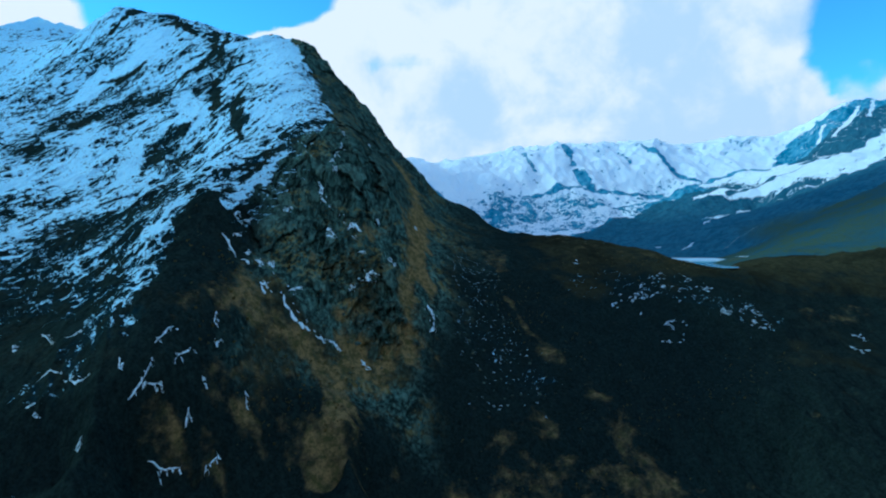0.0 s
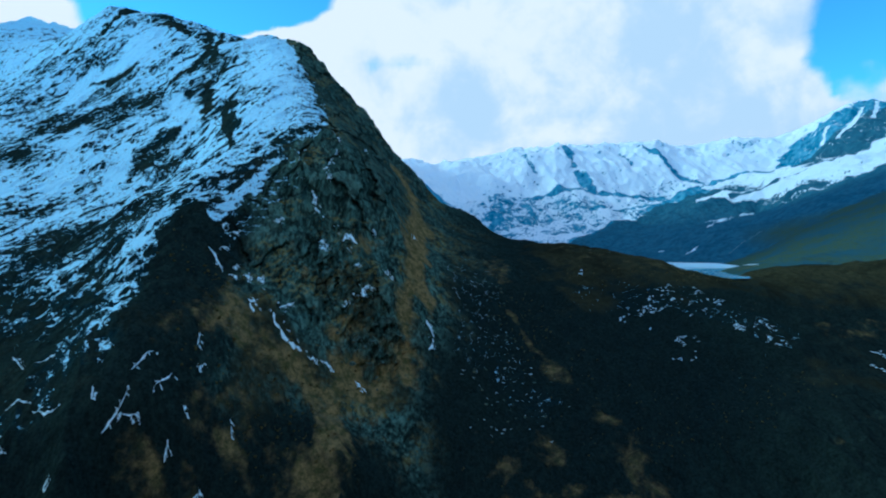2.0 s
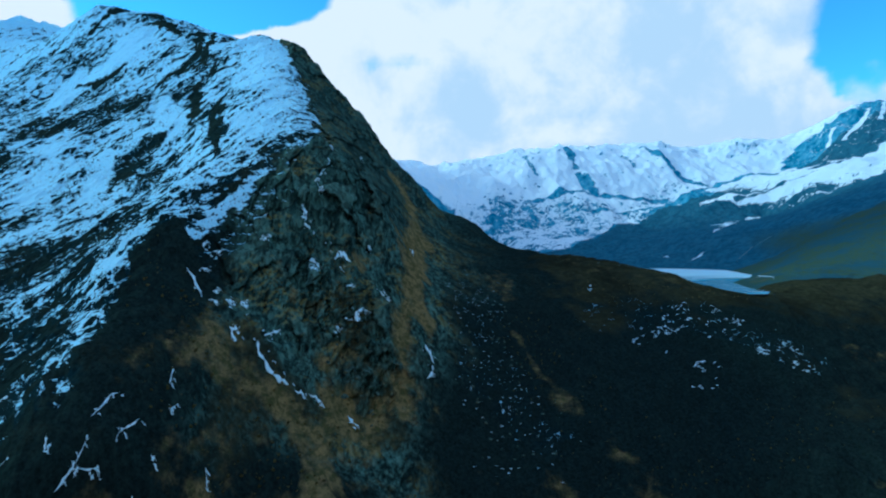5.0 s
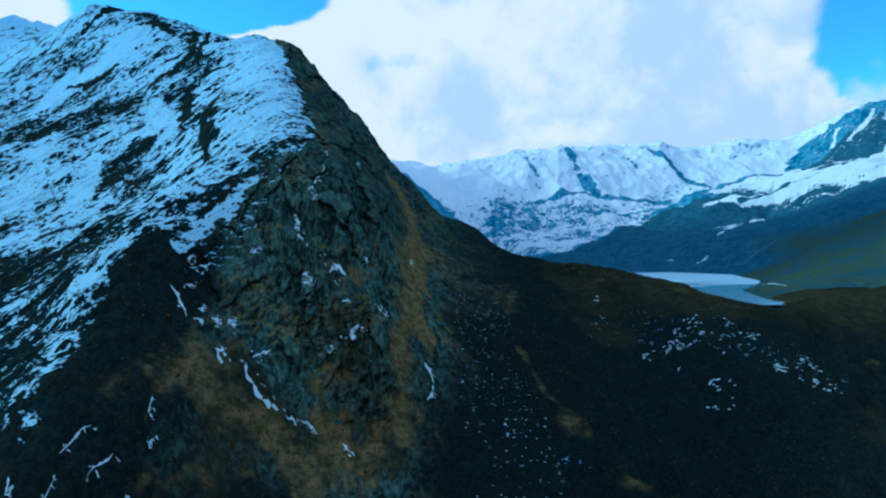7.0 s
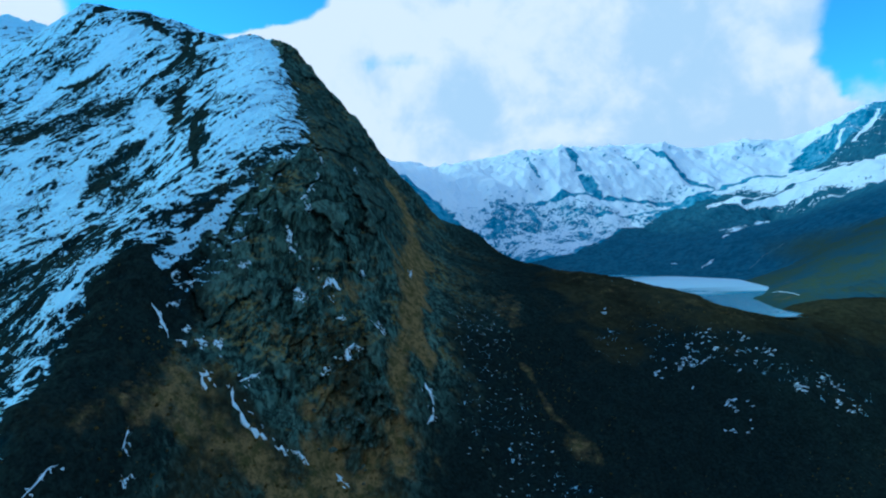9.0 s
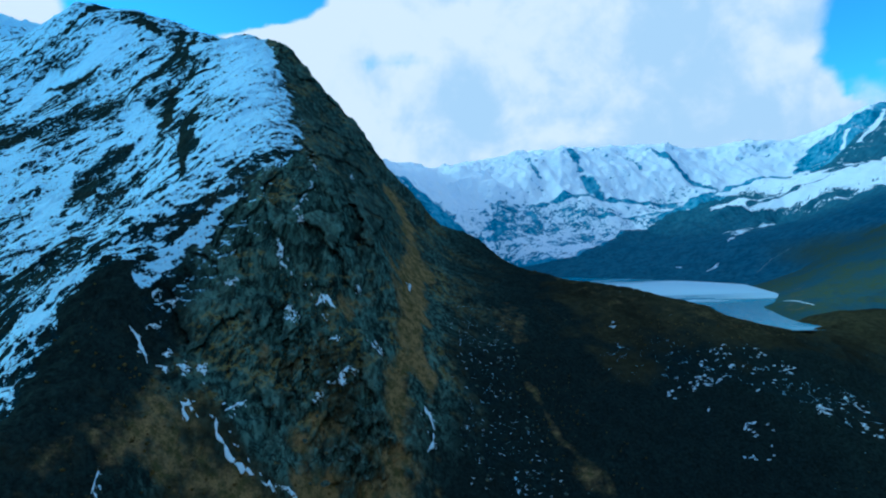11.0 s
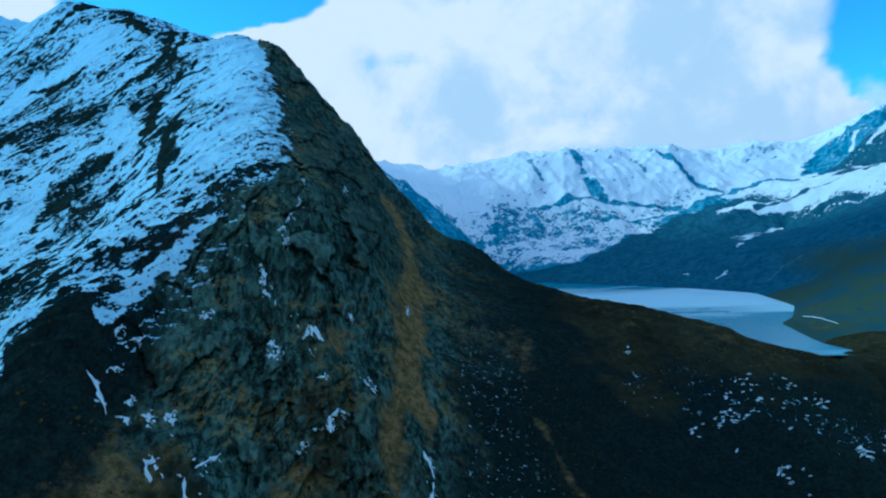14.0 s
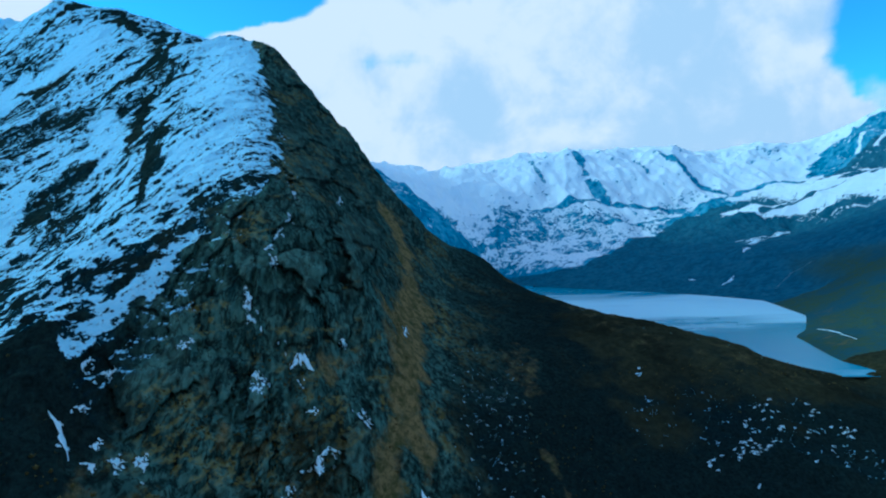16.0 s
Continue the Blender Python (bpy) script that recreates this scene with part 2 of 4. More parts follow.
# crest, foot and gully lines of the landforms (x, y, z)
LINES = {
    "summit_crest": [(-1800, 2100, 640), (-1415, 1950, 725), (-1310, 1980, 780), (-1225, 1950, 755), (-1020, 1700, 620),
                     (-865, 1480, 555), (-765, 1435, 600), (-600, 1330, 535), (-455, 1230, 462), (-415, 1190, 440), (-265, 1105, 405)],
    "east_crest": [(-265, 1105, 405), (-248, 1075, 394), (-202, 1005, 349), (-190, 1008, 332), (-182, 1025, 312), (-162, 1045, 288), (-114, 1010, 243), (-102, 1030, 225),
                   (-76, 1005, 182), (-47, 985, 149), (-23, 985, 126), (3, 1110, 95), (42, 1085, 84), (68, 1075, 71), (92, 1060, 44)],
    "arete": [(-265, 1105, 405), (-190, 880, 272), (-108, 655, 142), (-104, 580, 82)],
    "snow_face": [(-233, 767, 203), (-345, 940, 262), (-697, 1176, 337)],
    "snow_face_low": [(-187, 508, 38), (-200, 580, 90), (-300, 720, 113), (-380, 822, 172)],
    "west_slope": [(-397, 623, 32), (-383, 726, 97), (-620, 850, 130), (-945, 1300, 380)],
    "west_foot": [(-274, 456, -42), (-410, 560, 5), (-700, 700, 60)],
    "cliff_foot": [(-171, 495, 6), (-140, 484, -22), (-121, 487, -36), (-63, 540, -22), (-43, 566, -16), (-5, 560, -62)],
    "cliff_belt": [(-107, 549, 16), (-79, 570, 23), (-56, 600, 22)],
    "cliff_brow": [(-104, 580, 82), (-56, 640, 77), (-82, 707, 130)],
    "couloir": [(-32, 833, 92), (-58, 917, 125), (-62, 960, 155)],
    "couloir_low": [(-25, 672, 24), (-32, 833, 92)],
    "spur": [(-215, 515, 50), (-205, 470, 8), (-165, 440, -28), (-115, 445, -76), (-79, 456, -103), (-66, 415, -118), (-58, 380, -150)],
    "spur_gully": [(-121, 487, -36), (-92, 485, -64), (-60, 495, -90), (-25, 505, -92), (-5, 560, -64)],
    "west_rib": [(-202, 413, -20), (-195, 363, -68), (-200, 320, -115)],
    "bowl": [(-175, 372, -65), (-139, 382, -110), (-150, 350, -138)],
    "scree": [(19, 942, 49), (50, 738, 4), (38, 640, -30), (43, 582, -72), (26, 479, -137), (10, 430, -178)],
    "east_flank": [(160, 712, -16), (97, 559, -89), (144, 504, -124), (130, 430, -180)],
    "moraine_crest": [(112, 1240, 40), (114, 1130, 32), (142, 940, 21), (166, 820, 19), (200, 788, 12), (240, 755, 1), (308, 732, -18),
                      (374, 728, -29), (450, 745, -20), (520, 745, -17), (620, 755, -10), (800, 780, 10)],
    "moraine_face": [(207, 632, -51), (286, 586, -68), (422, 586, -90), (560, 560, -100)],
    "valley_floor": [(-230, 330, -130), (-70, 398, -162), (5, 425, -182), (130, 425, -186), (255, 430, -172), (280, 440, -142), (350, 470, -120)],
    "valley_near": [(-300, 150, -170), (0, 200, -215), (320, 300, -190), (500, 420, -150)],
    "lake_bed": [(250, 1300, -45), (400, 1020, -45), (480, 1200, -48), (480, 1450, -48), (260, 1750, -44)],
    "lake_inlet": [(400, 920, -42), (375, 850, -40), (362, 790, -38), (378, 752, -36)],
    "lake_shore": [(190, 2060, -22), (294, 1885, -22), (405, 1765, -22), (516, 1662, -22), (599, 1545, -22), (668, 1390, -22), (625, 1254, -22),
                   (590, 1134, -22), (500, 985, -22), (445, 930, -22), (425, 869, -22), (402, 791, -22), (403, 758, -22), (381, 735, -22)],
    "lake_south": [(125, 1400, 0), (120, 1700, -5), (130, 1950, -15)],
    "east_hill_crest": [(1500, 1500, 310), (1145, 1500, 195), (960, 1490, 132), (800, 1440, 45), (735, 1370, 0)],
    "east_hill_low": [(720, 1200, 30), (600, 960, 0), (900, 900, 90)],
    "bench_foot": [(690, 1600, 15), (770, 1680, 70), (1080, 2015, 116), (1030, 1800, 120)],
    "bench": [(980, 2180, 182), (1245, 1990, 243), (1500, 1900, 300)],
    "bench_brow": [(560, 2230, 126), (891, 2383, 205), (1140, 2300, 240), (1420, 2300, 330)],
    "far_foot": [(230, 2110, 25), (400, 1960, 40), (560, 1900, 60)],
    "far_crest": [(-500, 2850, 460), (-95, 2800, 440), (50, 2800, 425), (205, 2760, 425), (390, 2760, 460), (500, 2760, 475), (615, 2760, 492),
                  (760, 2750, 470), (920, 2750, 495), (1055, 2700, 465), (1210, 2700, 440), (1285, 2640, 485), (1440, 2640, 475), (1555, 2620, 485)],
    "far_peak": [(1570, 2520, 482), (1645, 2450, 560), (1760, 2450, 600), (1875, 2450, 580), (2200, 2400, 560)],
    "far_gully": [(952, 2523, 322), (1130, 2420, 285), (1420, 2400, 345)],
    "far_spur": [(-300, 2000, 420), (-170, 1900, 310), (-80, 1850, 255), (15, 1800, 170), (115, 1760, 78), (165, 1820, 5)],
    "hidden_valley": [(-60, 1350, 120), (-120, 1650, 180), (60, 1500, 40)],
    "rim_behind": [(-1500, 400, 200), (-900, -600, 250), (0, -1200, 300), (1200, -600, 250), (1600, 500, 200), (2300, 1300, 420)],
    "rim_far": [(-2600, 2800, 500), (0, 4400, 330), (2600, 3400, 420), (3200, 800, 300), (0, -3500, 350), (-3300, 0, 350)],
}


def sampled(points, near=16.0):
    """Points along a line, closer together near the start of the flight."""
    out = []
    for a, b in zip(points[:-1], points[1:]):
        a, b = np.array(a, float), np.array(b, float)
        step = max(near, 0.028 * np.hypot(*((a + b)[:2] / 2)))
        n = max(1, int(np.hypot(*(b - a)[:2]) / step))
        out += [a + (b - a) * k / n for k in range(n)]
    return out + [np.array(points[-1], float)]


def land_fit():
    """Weights of a creased surface that passes through the land's lines."""
    pts = {}
    for line in LINES.values():
        for p in sampled(line):
            pts.setdefault((round(p[0] / 6), round(p[1] / 6)), p)
    pts = np.array(list(pts.values()))
    n = len(pts)
    r = np.hypot(pts[:, None, 0] - pts[None, :, 0], pts[:, None, 1] - pts[None, :, 1])
    a = np.zeros((n + 1, n + 1))
    a[:n, :n] = -r
    a[:n, :n] += np.eye(n) * 1.5
    a[:n, n] = a[n, :n] = 1
    w = np.linalg.solve(a, np.r_[pts[:, 2], 0])
    return pts, w


LAND_PTS, LAND_W = land_fit()


def base_height(x, y):
    shape = x.shape
    x, y = x.ravel(), y.ravel()
    out = np.full(x.shape, LAND_W[-1])
    px, py, w = (v.astype(np.float32) for v in (LAND_PTS[:, 0], LAND_PTS[:, 1], LAND_W[:-1]))
    for k in range(0, len(x), 20000):
        xs, ys = x[k:k + 20000, None].astype(np.float32), y[k:k + 20000, None].astype(np.float32)
        out[k:k + 20000] -= np.sqrt((xs - px) ** 2 + (ys - py) ** 2) @ w
    return out.reshape(shape)


def lattice(ix, iy, seed):
    h = (ix.astype(np.int64) * 374761393 + iy.astype(np.int64) * 668265263 + seed * 1442695041) & 0xFFFFFFFF
    h = ((h ^ (h >> 13)) * 1274126177) & 0xFFFFFFFF
    return ((h ^ (h >> 16)) & 0xFFFF) / 65535.0


def value_noise(x, y, seed):
    ix, iy = np.floor(x), np.floor(y)
    fx, fy = x - ix, y - iy
    fx, fy = fx * fx * fx * (fx * (fx * 6 - 15) + 10), fy * fy * fy * (fy * (fy * 6 - 15) + 10)
    a, b = lattice(ix, iy, seed), lattice(ix + 1, iy, seed)
    c, d = lattice(ix, iy + 1, seed), lattice(ix + 1, iy + 1, seed)
    return ((a + (b - a) * fx) * (1 - fy) + (c + (d - c) * fx) * fy) * 2 - 1


def fbm(x, y, size, octaves, seed, gain=0.5):
    out, amp, total = 0, 1.0, 0.0
    for k in range(octaves):
        ca, sa = math.cos(0.7 * k + 0.4), math.sin(0.7 * k + 0.4)
        f = 2.03 ** k / size
        out = out + amp * value_noise((x * ca - y * sa) * f, (x * sa + y * ca) * f, seed + k)
        total, amp = total + amp, amp * gain
    return out / total


def ridged(x, y, size, octaves, seed, gain=0.55, turned=True):
    out, amp, total = 0, 1.0, 0.0
    for k in range(octaves):
        ca, sa = (math.cos(0.5 * k + 0.3), math.sin(0.5 * k + 0.3)) if turned else (1.0, 0.0)
        f = 2.07 ** k / size
        v = 1 - np.abs(value_noise((x * ca - y * sa) * f, (x * sa + y * ca) * f, seed + k)) * 2
        out = out + amp * v
        total, amp = total + amp, amp * gain
    return out / total


def smooth(a, b, v):
    t = np.clip((v - a) / (b - a), 0, 1)
    return t * t * (3 - 2 * t)


def line_distance(x, y, points, reach=150):
    """Distance in plan to a line of (x, y) points, for places within reach of it."""
    out = np.full(x.shape, 1e9)
    xs, ys = [p[0] for p in points], [p[1] for p in points]
    close = (x > min(xs) - reach) & (x < max(xs) + reach) & (y > min(ys) - reach) & (y < max(ys) + reach)
    if close.all():
        return line_distance_near(x, y, points)
    out[close] = line_distance_near(x[close], y[close], points)
    return out


def line_distance_near(x, y, points):
    out = np.full(x.shape, 1e9)
    for (ax, ay), (bx, by) in zip(points[:-1], points[1:]):
        dx, dy = bx - ax, by - ay
        t = np.clip(((x - ax) * dx + (y - ay) * dy) / (dx * dx + dy * dy), 0, 1)
        out = np.minimum(out, np.hypot(x - ax - t * dx, y - ay - t * dy))
    return out


def arete_x(y):
    return np.interp(y, [300, 363, 413, 480, 506, 528, 540, 566, 596, 612, 625, 638, 660, 696, 817, 900, 1105],
                     [-120, -150, -170, -196, -186, -171, -162, -151, -142, -140, -128, -118, -114, -124, -157, -190, -265])


def gully_y(x):
    return np.interp(x, [-215, -175, -140, -121, -92, -60, -25], [540, 505, 492, 487, 485, 495, 505])


STREAK = np.array((164.0, 144.0)) / np.hypot(164, 144)


def blocks(u, v, seed):
    """Broken rock: for each place the offset of its block, and how near it lies to a joint (1 on the joint)."""
    iu, iv = np.floor(u), np.floor(v)
    first, second, offset = np.full(u.shape, 9.0), np.full(u.shape, 9.0), np.zeros(u.shape)
    for du in (-1, 0, 1):
        for dv in (-1, 0, 1):
            cu, cv = iu + du, iv + dv
            d = np.hypot(cu + lattice(cu, cv, seed) - u, cv + lattice(cu, cv, seed + 1) - v)
            closer = d < first
            second = np.where(closer, first, np.minimum(second, d))
            offset = np.where(closer, lattice(cu, cv, seed + 2), offset)
            first = np.where(closer, d, first)
    return offset * 2 - 1, np.exp(-(second - first) / 0.10)


def masks(x, y, z):
    """Cover of the land in plan: snow, dry grass, green shrub, crag (each 0 to 1)."""
    wob = fbm(x, y, 45, 4, 50)
    wob2 = fbm(x, y, 130, 3, 60)
    near = smooth(1900, 1500, y)
    ragged = fbm(x, y, 14, 4, 154, 0.65)
    west = smooth(-4, 5, arete_x(y) - x + 10 * wob + 13 * ragged)
    west = np.where(y > 1105, smooth(-20, 20, -250 - x), west)
    spur = smooth(-8, 10, x - np.interp(y, [380, 411, 450, 470, 490, 510, 535], [-194, -197, -204, -207, -214, -214, -203]) + 10 * wob + 8 * ragged) * smooth(8, -10, y - gully_y(x) + 8 * wob)
    high = np.interp(z, [-130, -90, -62, -42, 0, 40, 110, 170, 230, 330, 600], [0.02, 0.08, 0.2, 0.40, 0.60, 0.68, 0.71, 0.68, 0.75, 0.81, 0.86])
    snow = west * (1 - spur) * np.clip(high + 0.24 * wob2 + 0.26 * wob, 0.1, 1)
    # angular outcrops along the bedding, large and small
    run, cut = x * STREAK[0] + y * STREAK[1] + 14 * wob, x * STREAK[1] - y * STREAK[0] + 10 * wob2
    for size, least, bare, seed in ((30, 0.55, 0.08, 140), (12, 0.45, 0.13, 144), (5.0, 0.3, 0.26, 148)):
        cell, _ = blocks((cut + 0.35 * size * wob) / size, run * (0.55 if size > 6 else 0.8) / size, seed)
        snow = snow - bare * smooth(least - 0.1, least + 0.1, cell) * west
    # stony bands, smooth fields, then the bare rock ribs that cut them
    torn = fbm(x, y, 18, 4, 152, 0.6)
    for line, reach, bare in (([(-603, 1009), (-528, 984), (-439, 947), (-363, 926)], 58, 0.17), ([(-357, 779), (-285, 728), (-253, 716)], 42, 0.2),
                              ([(-509, 931), (-402, 836)], 36, 0.13), ([(-328, 729), (-314, 665)], 26, 0.16)):
        snow = snow - bare * west * smooth(reach, 0.3 * reach, line_distance(x, y, line) + 0.7 * reach * wob)
    for line, reach, most in (([(-290, 1080), (-262, 1019), (-203, 848), (-144, 679)], 85, 0.78), ([(-576, 1249), (-561, 1183), (-600, 1169)], 62, 0.84),
                              ([(-643, 1094), (-666, 1170)], 45, 0.78), ([(-406, 812), (-383, 742), (-381, 707)], 24, 0.78), ([(-322, 841), (-320, 799)], 20, 0.78),
                              ([(-404, 950), (-347, 860)], 28, 0.74), ([(-562, 915), (-512, 885)], 24, 0.8)):
        snow = np.maximum(snow, west * most * smooth(reach, 0.35 * reach, line_distance(x, y, line) + 0.5 * reach * wob))
    for line, reach in (([(-358, 968), (-337, 909), (-301, 827)], 14), ([(-269, 843), (-267, 806), (-261, 774), (-247, 736)], 9), ([(-345, 986), (-318, 977), (-308, 977)], 9),
                        ([(-707, 1305), (-704, 1366), (-704, 1416)], 17), ([(-636, 1144), (-585, 1114), (-570, 1118), (-560, 1148)], 10), ([(-575, 1299), (-514, 1248), (-485, 1218)], 13),
                        ([(-441, 1212), (-401, 1081), (-410, 1044)], 10), ([(-401, 1167), (-388, 1091), (-375, 1040)], 9), ([(-424, 1047), (-438, 1025)], 9),
                        ([(-242, 728), (-212, 648), (-217, 620)], 4), ([(-1310, 1975), (-1260, 1945), (-1215, 1900)], 24), ([(-1225, 1945), (-1150, 1850)], 14), ([(-1330, 1930), (-1380, 1800)], 16), ([(-310, 607), (-303, 620), (-264, 612)], 8), ([(-196, 514), (-187, 535), (-175, 555), (-165, 575)], 5)):
        snow = snow * (1 - 0.92 * smooth(reach, 0.35 * reach, line_distance(x, y, line) + 1.3 * reach * torn))
    snow = snow - 0.17 * west * smooth(50, 8, arete_x(y) - x + 20 * wob) * smooth(560, 610, y) * smooth(960, 860, y)
    snow = np.maximum(snow, 0.70 * west * smooth(11, 4, line_distance(x, y, [(-190, 508), (-179, 533), (-163, 557), (-150, 590)]) + 6 * wob + 8 * ragged))
    east = (1 - west) * near
    flecks = smooth(60, 20, line_distance(x, y, [(170, 655), (250, 655), (310, 590)]) + 15 * wob) * 0.27
    flecks = np.maximum(flecks, smooth(45, 20, line_distance(x, y, [(40, 700), (45, 560), (80, 520)]) + 12 * wob) * 0.25)
    brow = smooth(34, 4, line_distance(x, y, [(-190, 880), (-122, 655), (-150, 570), (-185, 505)]) + 20 * wob) * 0.34
    snow = np.maximum(snow, east * np.maximum.reduce([flecks, brow, 0.06 + 0 * x]))
    snow = np.where((spur > 0.5) & (y < 545), 0.03, snow)
    # the distant range, the bench and the turf hillside
    far = np.interp(z, [-30, 10, 50, 100, 150, 205, 235, 300, 480], [0.2, 0.42, 0.50, 0.55, 0.57, 0.6, 0.76, 0.84, 0.86])
    # left crest gets extra snow cover in place of its sunlit brightness
    far = np.clip(far + np.interp(z, [150, 260], [0.24, 0.12]) * wob2 + 0.16 * smooth(320, 60, x + 200 * wob2) * smooth(150, 260, z), 0, 1)
    bench = smooth(60, 20, line_distance(x, y, [(980, 2180), (1245, 1990), (1700, 1850)]) + 25 * wob)
    hill = smooth(600, 700, x) * smooth(0, 60, np.interp(x, [700, 900, 1080, 1245, 2000], [2150, 2060, 1960, 1820, 1650]) - y + 60 * wob)
    navy = smooth(30, -10, y - np.interp(x, [190, 300, 420, 560, 760, 900], [2085, 1975, 1910, 2040, 2230, 2330]) + 40 * wob) * (1 - smooth(1030, 1200, x)) * smooth(150, 200, x)
    far = np.maximum(far * (1 - 0.95 * np.maximum(hill, navy)), 0.85 * bench)
    peak = smooth(120, 70, line_distance(x, y, [(1468, 2367), (1543, 2400), (1600, 2330), (1700, 2370), (1850, 2400)], 250) + 50 * wob)
    peak = np.maximum(peak, smooth(120, 70, line_distance(x, y, [(1440, 2180), (1540, 2230), (1650, 2230), (1750, 2300)], 250) + 50 * wob))
    gullies = 0
    for line in ([(1660, 2340), (1553, 2296)], [(1720, 2385), (1627, 2330)], [(1437, 2247), (1438, 2152), (1461, 2097)], [(1780, 2390), (1690, 2290)], [(1580, 2400), (1520, 2340)]):
        gullies = np.maximum(gullies, smooth(16, 6, line_distance(x, y, line) + 8 * wob))
    far = np.maximum(far * (1 - 0.62 * peak), 0.8 * gullies)
    saddle = smooth(90, 40, line_distance(x, y, [(1429, 2497), (1471, 2446), (1507, 2391)]))
    far = np.maximum(far, 0.95 * saddle * (1 - peak))
    # bare bands; those along the bench are shadow lines drawn as snowless rock
    cuts = 0
    for line, reach, deep in (([(608, 2780), (601, 2620), (623, 2485), (643, 2430)], 26, 1.0), ([(940, 2740), (1000, 2566), (1043, 2466), (1086, 2381)], 20, 0.9),
                              ([(337, 2393), (528, 2431), (756, 2419), (907, 2393)], 17, 0.85), ([(543, 2306), (747, 2324), (900, 2330)], 14, 0.7),
                              ([(916, 2358), (1013, 2371), (1139, 2395), (1271, 2384), (1390, 2243), (1520, 2200)], 25, 1.0), ([(1045, 2116), (1136, 2095), (1254, 2089), (1400, 2060)], 15, 1.0), ([(1147, 1960), (1188, 1950), (1205, 1890)], 26, 0.9),
                              ([(1137, 2625), (1150, 2620)], 14, 0.8), ([(1288, 2598), (1310, 2575), (1363, 2552)], 11, 0.8), ([(840, 2735), (862, 2600)], 12, 0.6), ([(400, 2700), (430, 2560)], 12, 0.6)):
        cuts = np.maximum(cuts, deep * smooth(reach, 0.35 * reach, line_distance(x, y, line) + 0.9 * reach * wob))
    far = far * (1 - 0.75 * cuts)
    snow = np.where(y > 1800 - 0.35 * np.maximum(x, 0), far, np.where((x > 380) & (y > 700), 0.02, snow))
    near_spur = smooth(2080, 1960, y + 40 * wob) * smooth(230, 170, x)
    snow = np.where((x < 230) & (y > 1500) & (x > -500), np.clip(far * (1 - 0.6 * near_spur), 0, 1), snow)
    wob3 = fbm(x, y, 20, 4, 66)
    tan = 0.95 * smooth(21, 4, line_distance(x, y, [(-60, 930), (-32, 833), (-20, 740), (-26, 675), (-20, 610), (-30, 560), (-26, 515)]) + 9 * wob + 16 * wob3)
    for line, wide, most in (([(-150, 458), (-132, 460), (-107, 462), (-81, 462)], 25, 0.76), ([(-80, 455), (-70, 425), (-80, 405)], 20, 0.75), ([(-70, 486), (-37, 504), (-11, 529)], 28, 0.95),
                             ([(-130, 399), (-122, 397)], 13, 0.6), ([(-177, 417), (-168, 445)], 14, 0.3), ([(-171, 361), (-153, 365), (-138, 371)], 13, 0.55), ([(-181, 361), (-166, 365)], 9, 0.4),
                             ([(-146, 393), (-132, 421)], 11, 0.36), ([(67, 738), (74, 676)], 20, 0.45), ([(73, 623), (88, 574), (109, 544)], 10, 0.52), ([(53, 467), (80, 473), (92, 449)], 30, 0.5),
                             ([(136, 474), (149, 454), (159, 436)], 16, 0.52), ([(129, 504), (148, 490)], 12, 0.48), ([(386, 606), (454, 627)], 22, 0.3), ([(10, 405), (60, 425), (150, 420)], 60, 0.46),
                             ([(-68, 580), (-48, 605)], 8, 0.66), ([(-124, 538), (-111, 528)], 9, 0.6), ([(-87, 510), (-60, 521)], 9, 0.72), ([(-100, 526), (-78, 548)], 9, 0.6), ([(-83, 502), (-62, 522), (-42, 518)], 15, 0.6),
                             ([(-160, 443), (-150, 447), (-137, 464)], 14, 0.6), ([(-118, 446), (-60, 470)], 32, 0.5), ([(-120, 410), (-95, 415)], 24, 0.4), ([(150, 900), (190, 770), (300, 715)], 40, 0.3), ([(-121, 925), (-96, 948)], 22, 0.34), ([(-52, 940), (-23, 955)], 14, 0.5), ([(95, 1050), (118, 1120), (150, 950)], 16, 0.36)):
        tan = np.maximum(tan, most * smooth(wide, 0.15 * wide, line_distance(x, y, line) + 0.7 * wide * wob + 0.8 * wide * wob3))
    tan = np.maximum(tan, 0.34 * smooth(24, 6, line_distance(x, y, [(432, 850), (452, 920), (505, 975), (590, 1120)]) + 16 * wob3))
    tan = np.maximum(tan, 0.22 * smooth(5, 2, line_distance(x, y, [(230, 445), (261, 447), (283, 455), (350, 486)])))
    tan = np.where(y > 1500, 0, tan)
    green = np.maximum(spur * smooth(-130, -40, z), smooth(-0.1, 0.5, wob2) * 0.8 * (1 - west))
    green = np.maximum(green, 0.8 * smooth(70, 180, x + 50 * wob) * smooth(570, 730, y + 60 * wob))
    green = green * (1 - 0.6 * smooth(130, 230, x) * smooth(700, 600, y))
    green = green * (1 - 0.75 * smooth(-120, -155, x + 20 * wob))
    green = green * (1 - 0.7 * smooth(520, 580, y) * smooth(130, 70, x + 20 * wob))
    green = np.where(y > 1330, np.where(x > 380, smooth(640, 900, x + 40 * wob2 - 0.25 * np.minimum(y - 1300, 0)) * smooth(150, 10, z + 14 * wob2 + 0.10 * (y - 1400)), 0), green)
    crag = smooth(-4, 14, -10 - x + 6 * wob) * smooth(-4, 14, y - gully_y(x) + 6 * wob) * (1 - west) * smooth(1150, 1080, y) * (1 - tan)
    crag = crag * smooth(8, 34, line_distance(x, y, [(-60, 930), (-32, 833), (-20, 740), (-26, 675), (-20, 610)]))
    # scree cover, which also paints shade dark on the moraine and valley floor
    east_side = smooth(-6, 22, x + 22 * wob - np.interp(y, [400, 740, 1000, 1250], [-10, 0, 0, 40]))
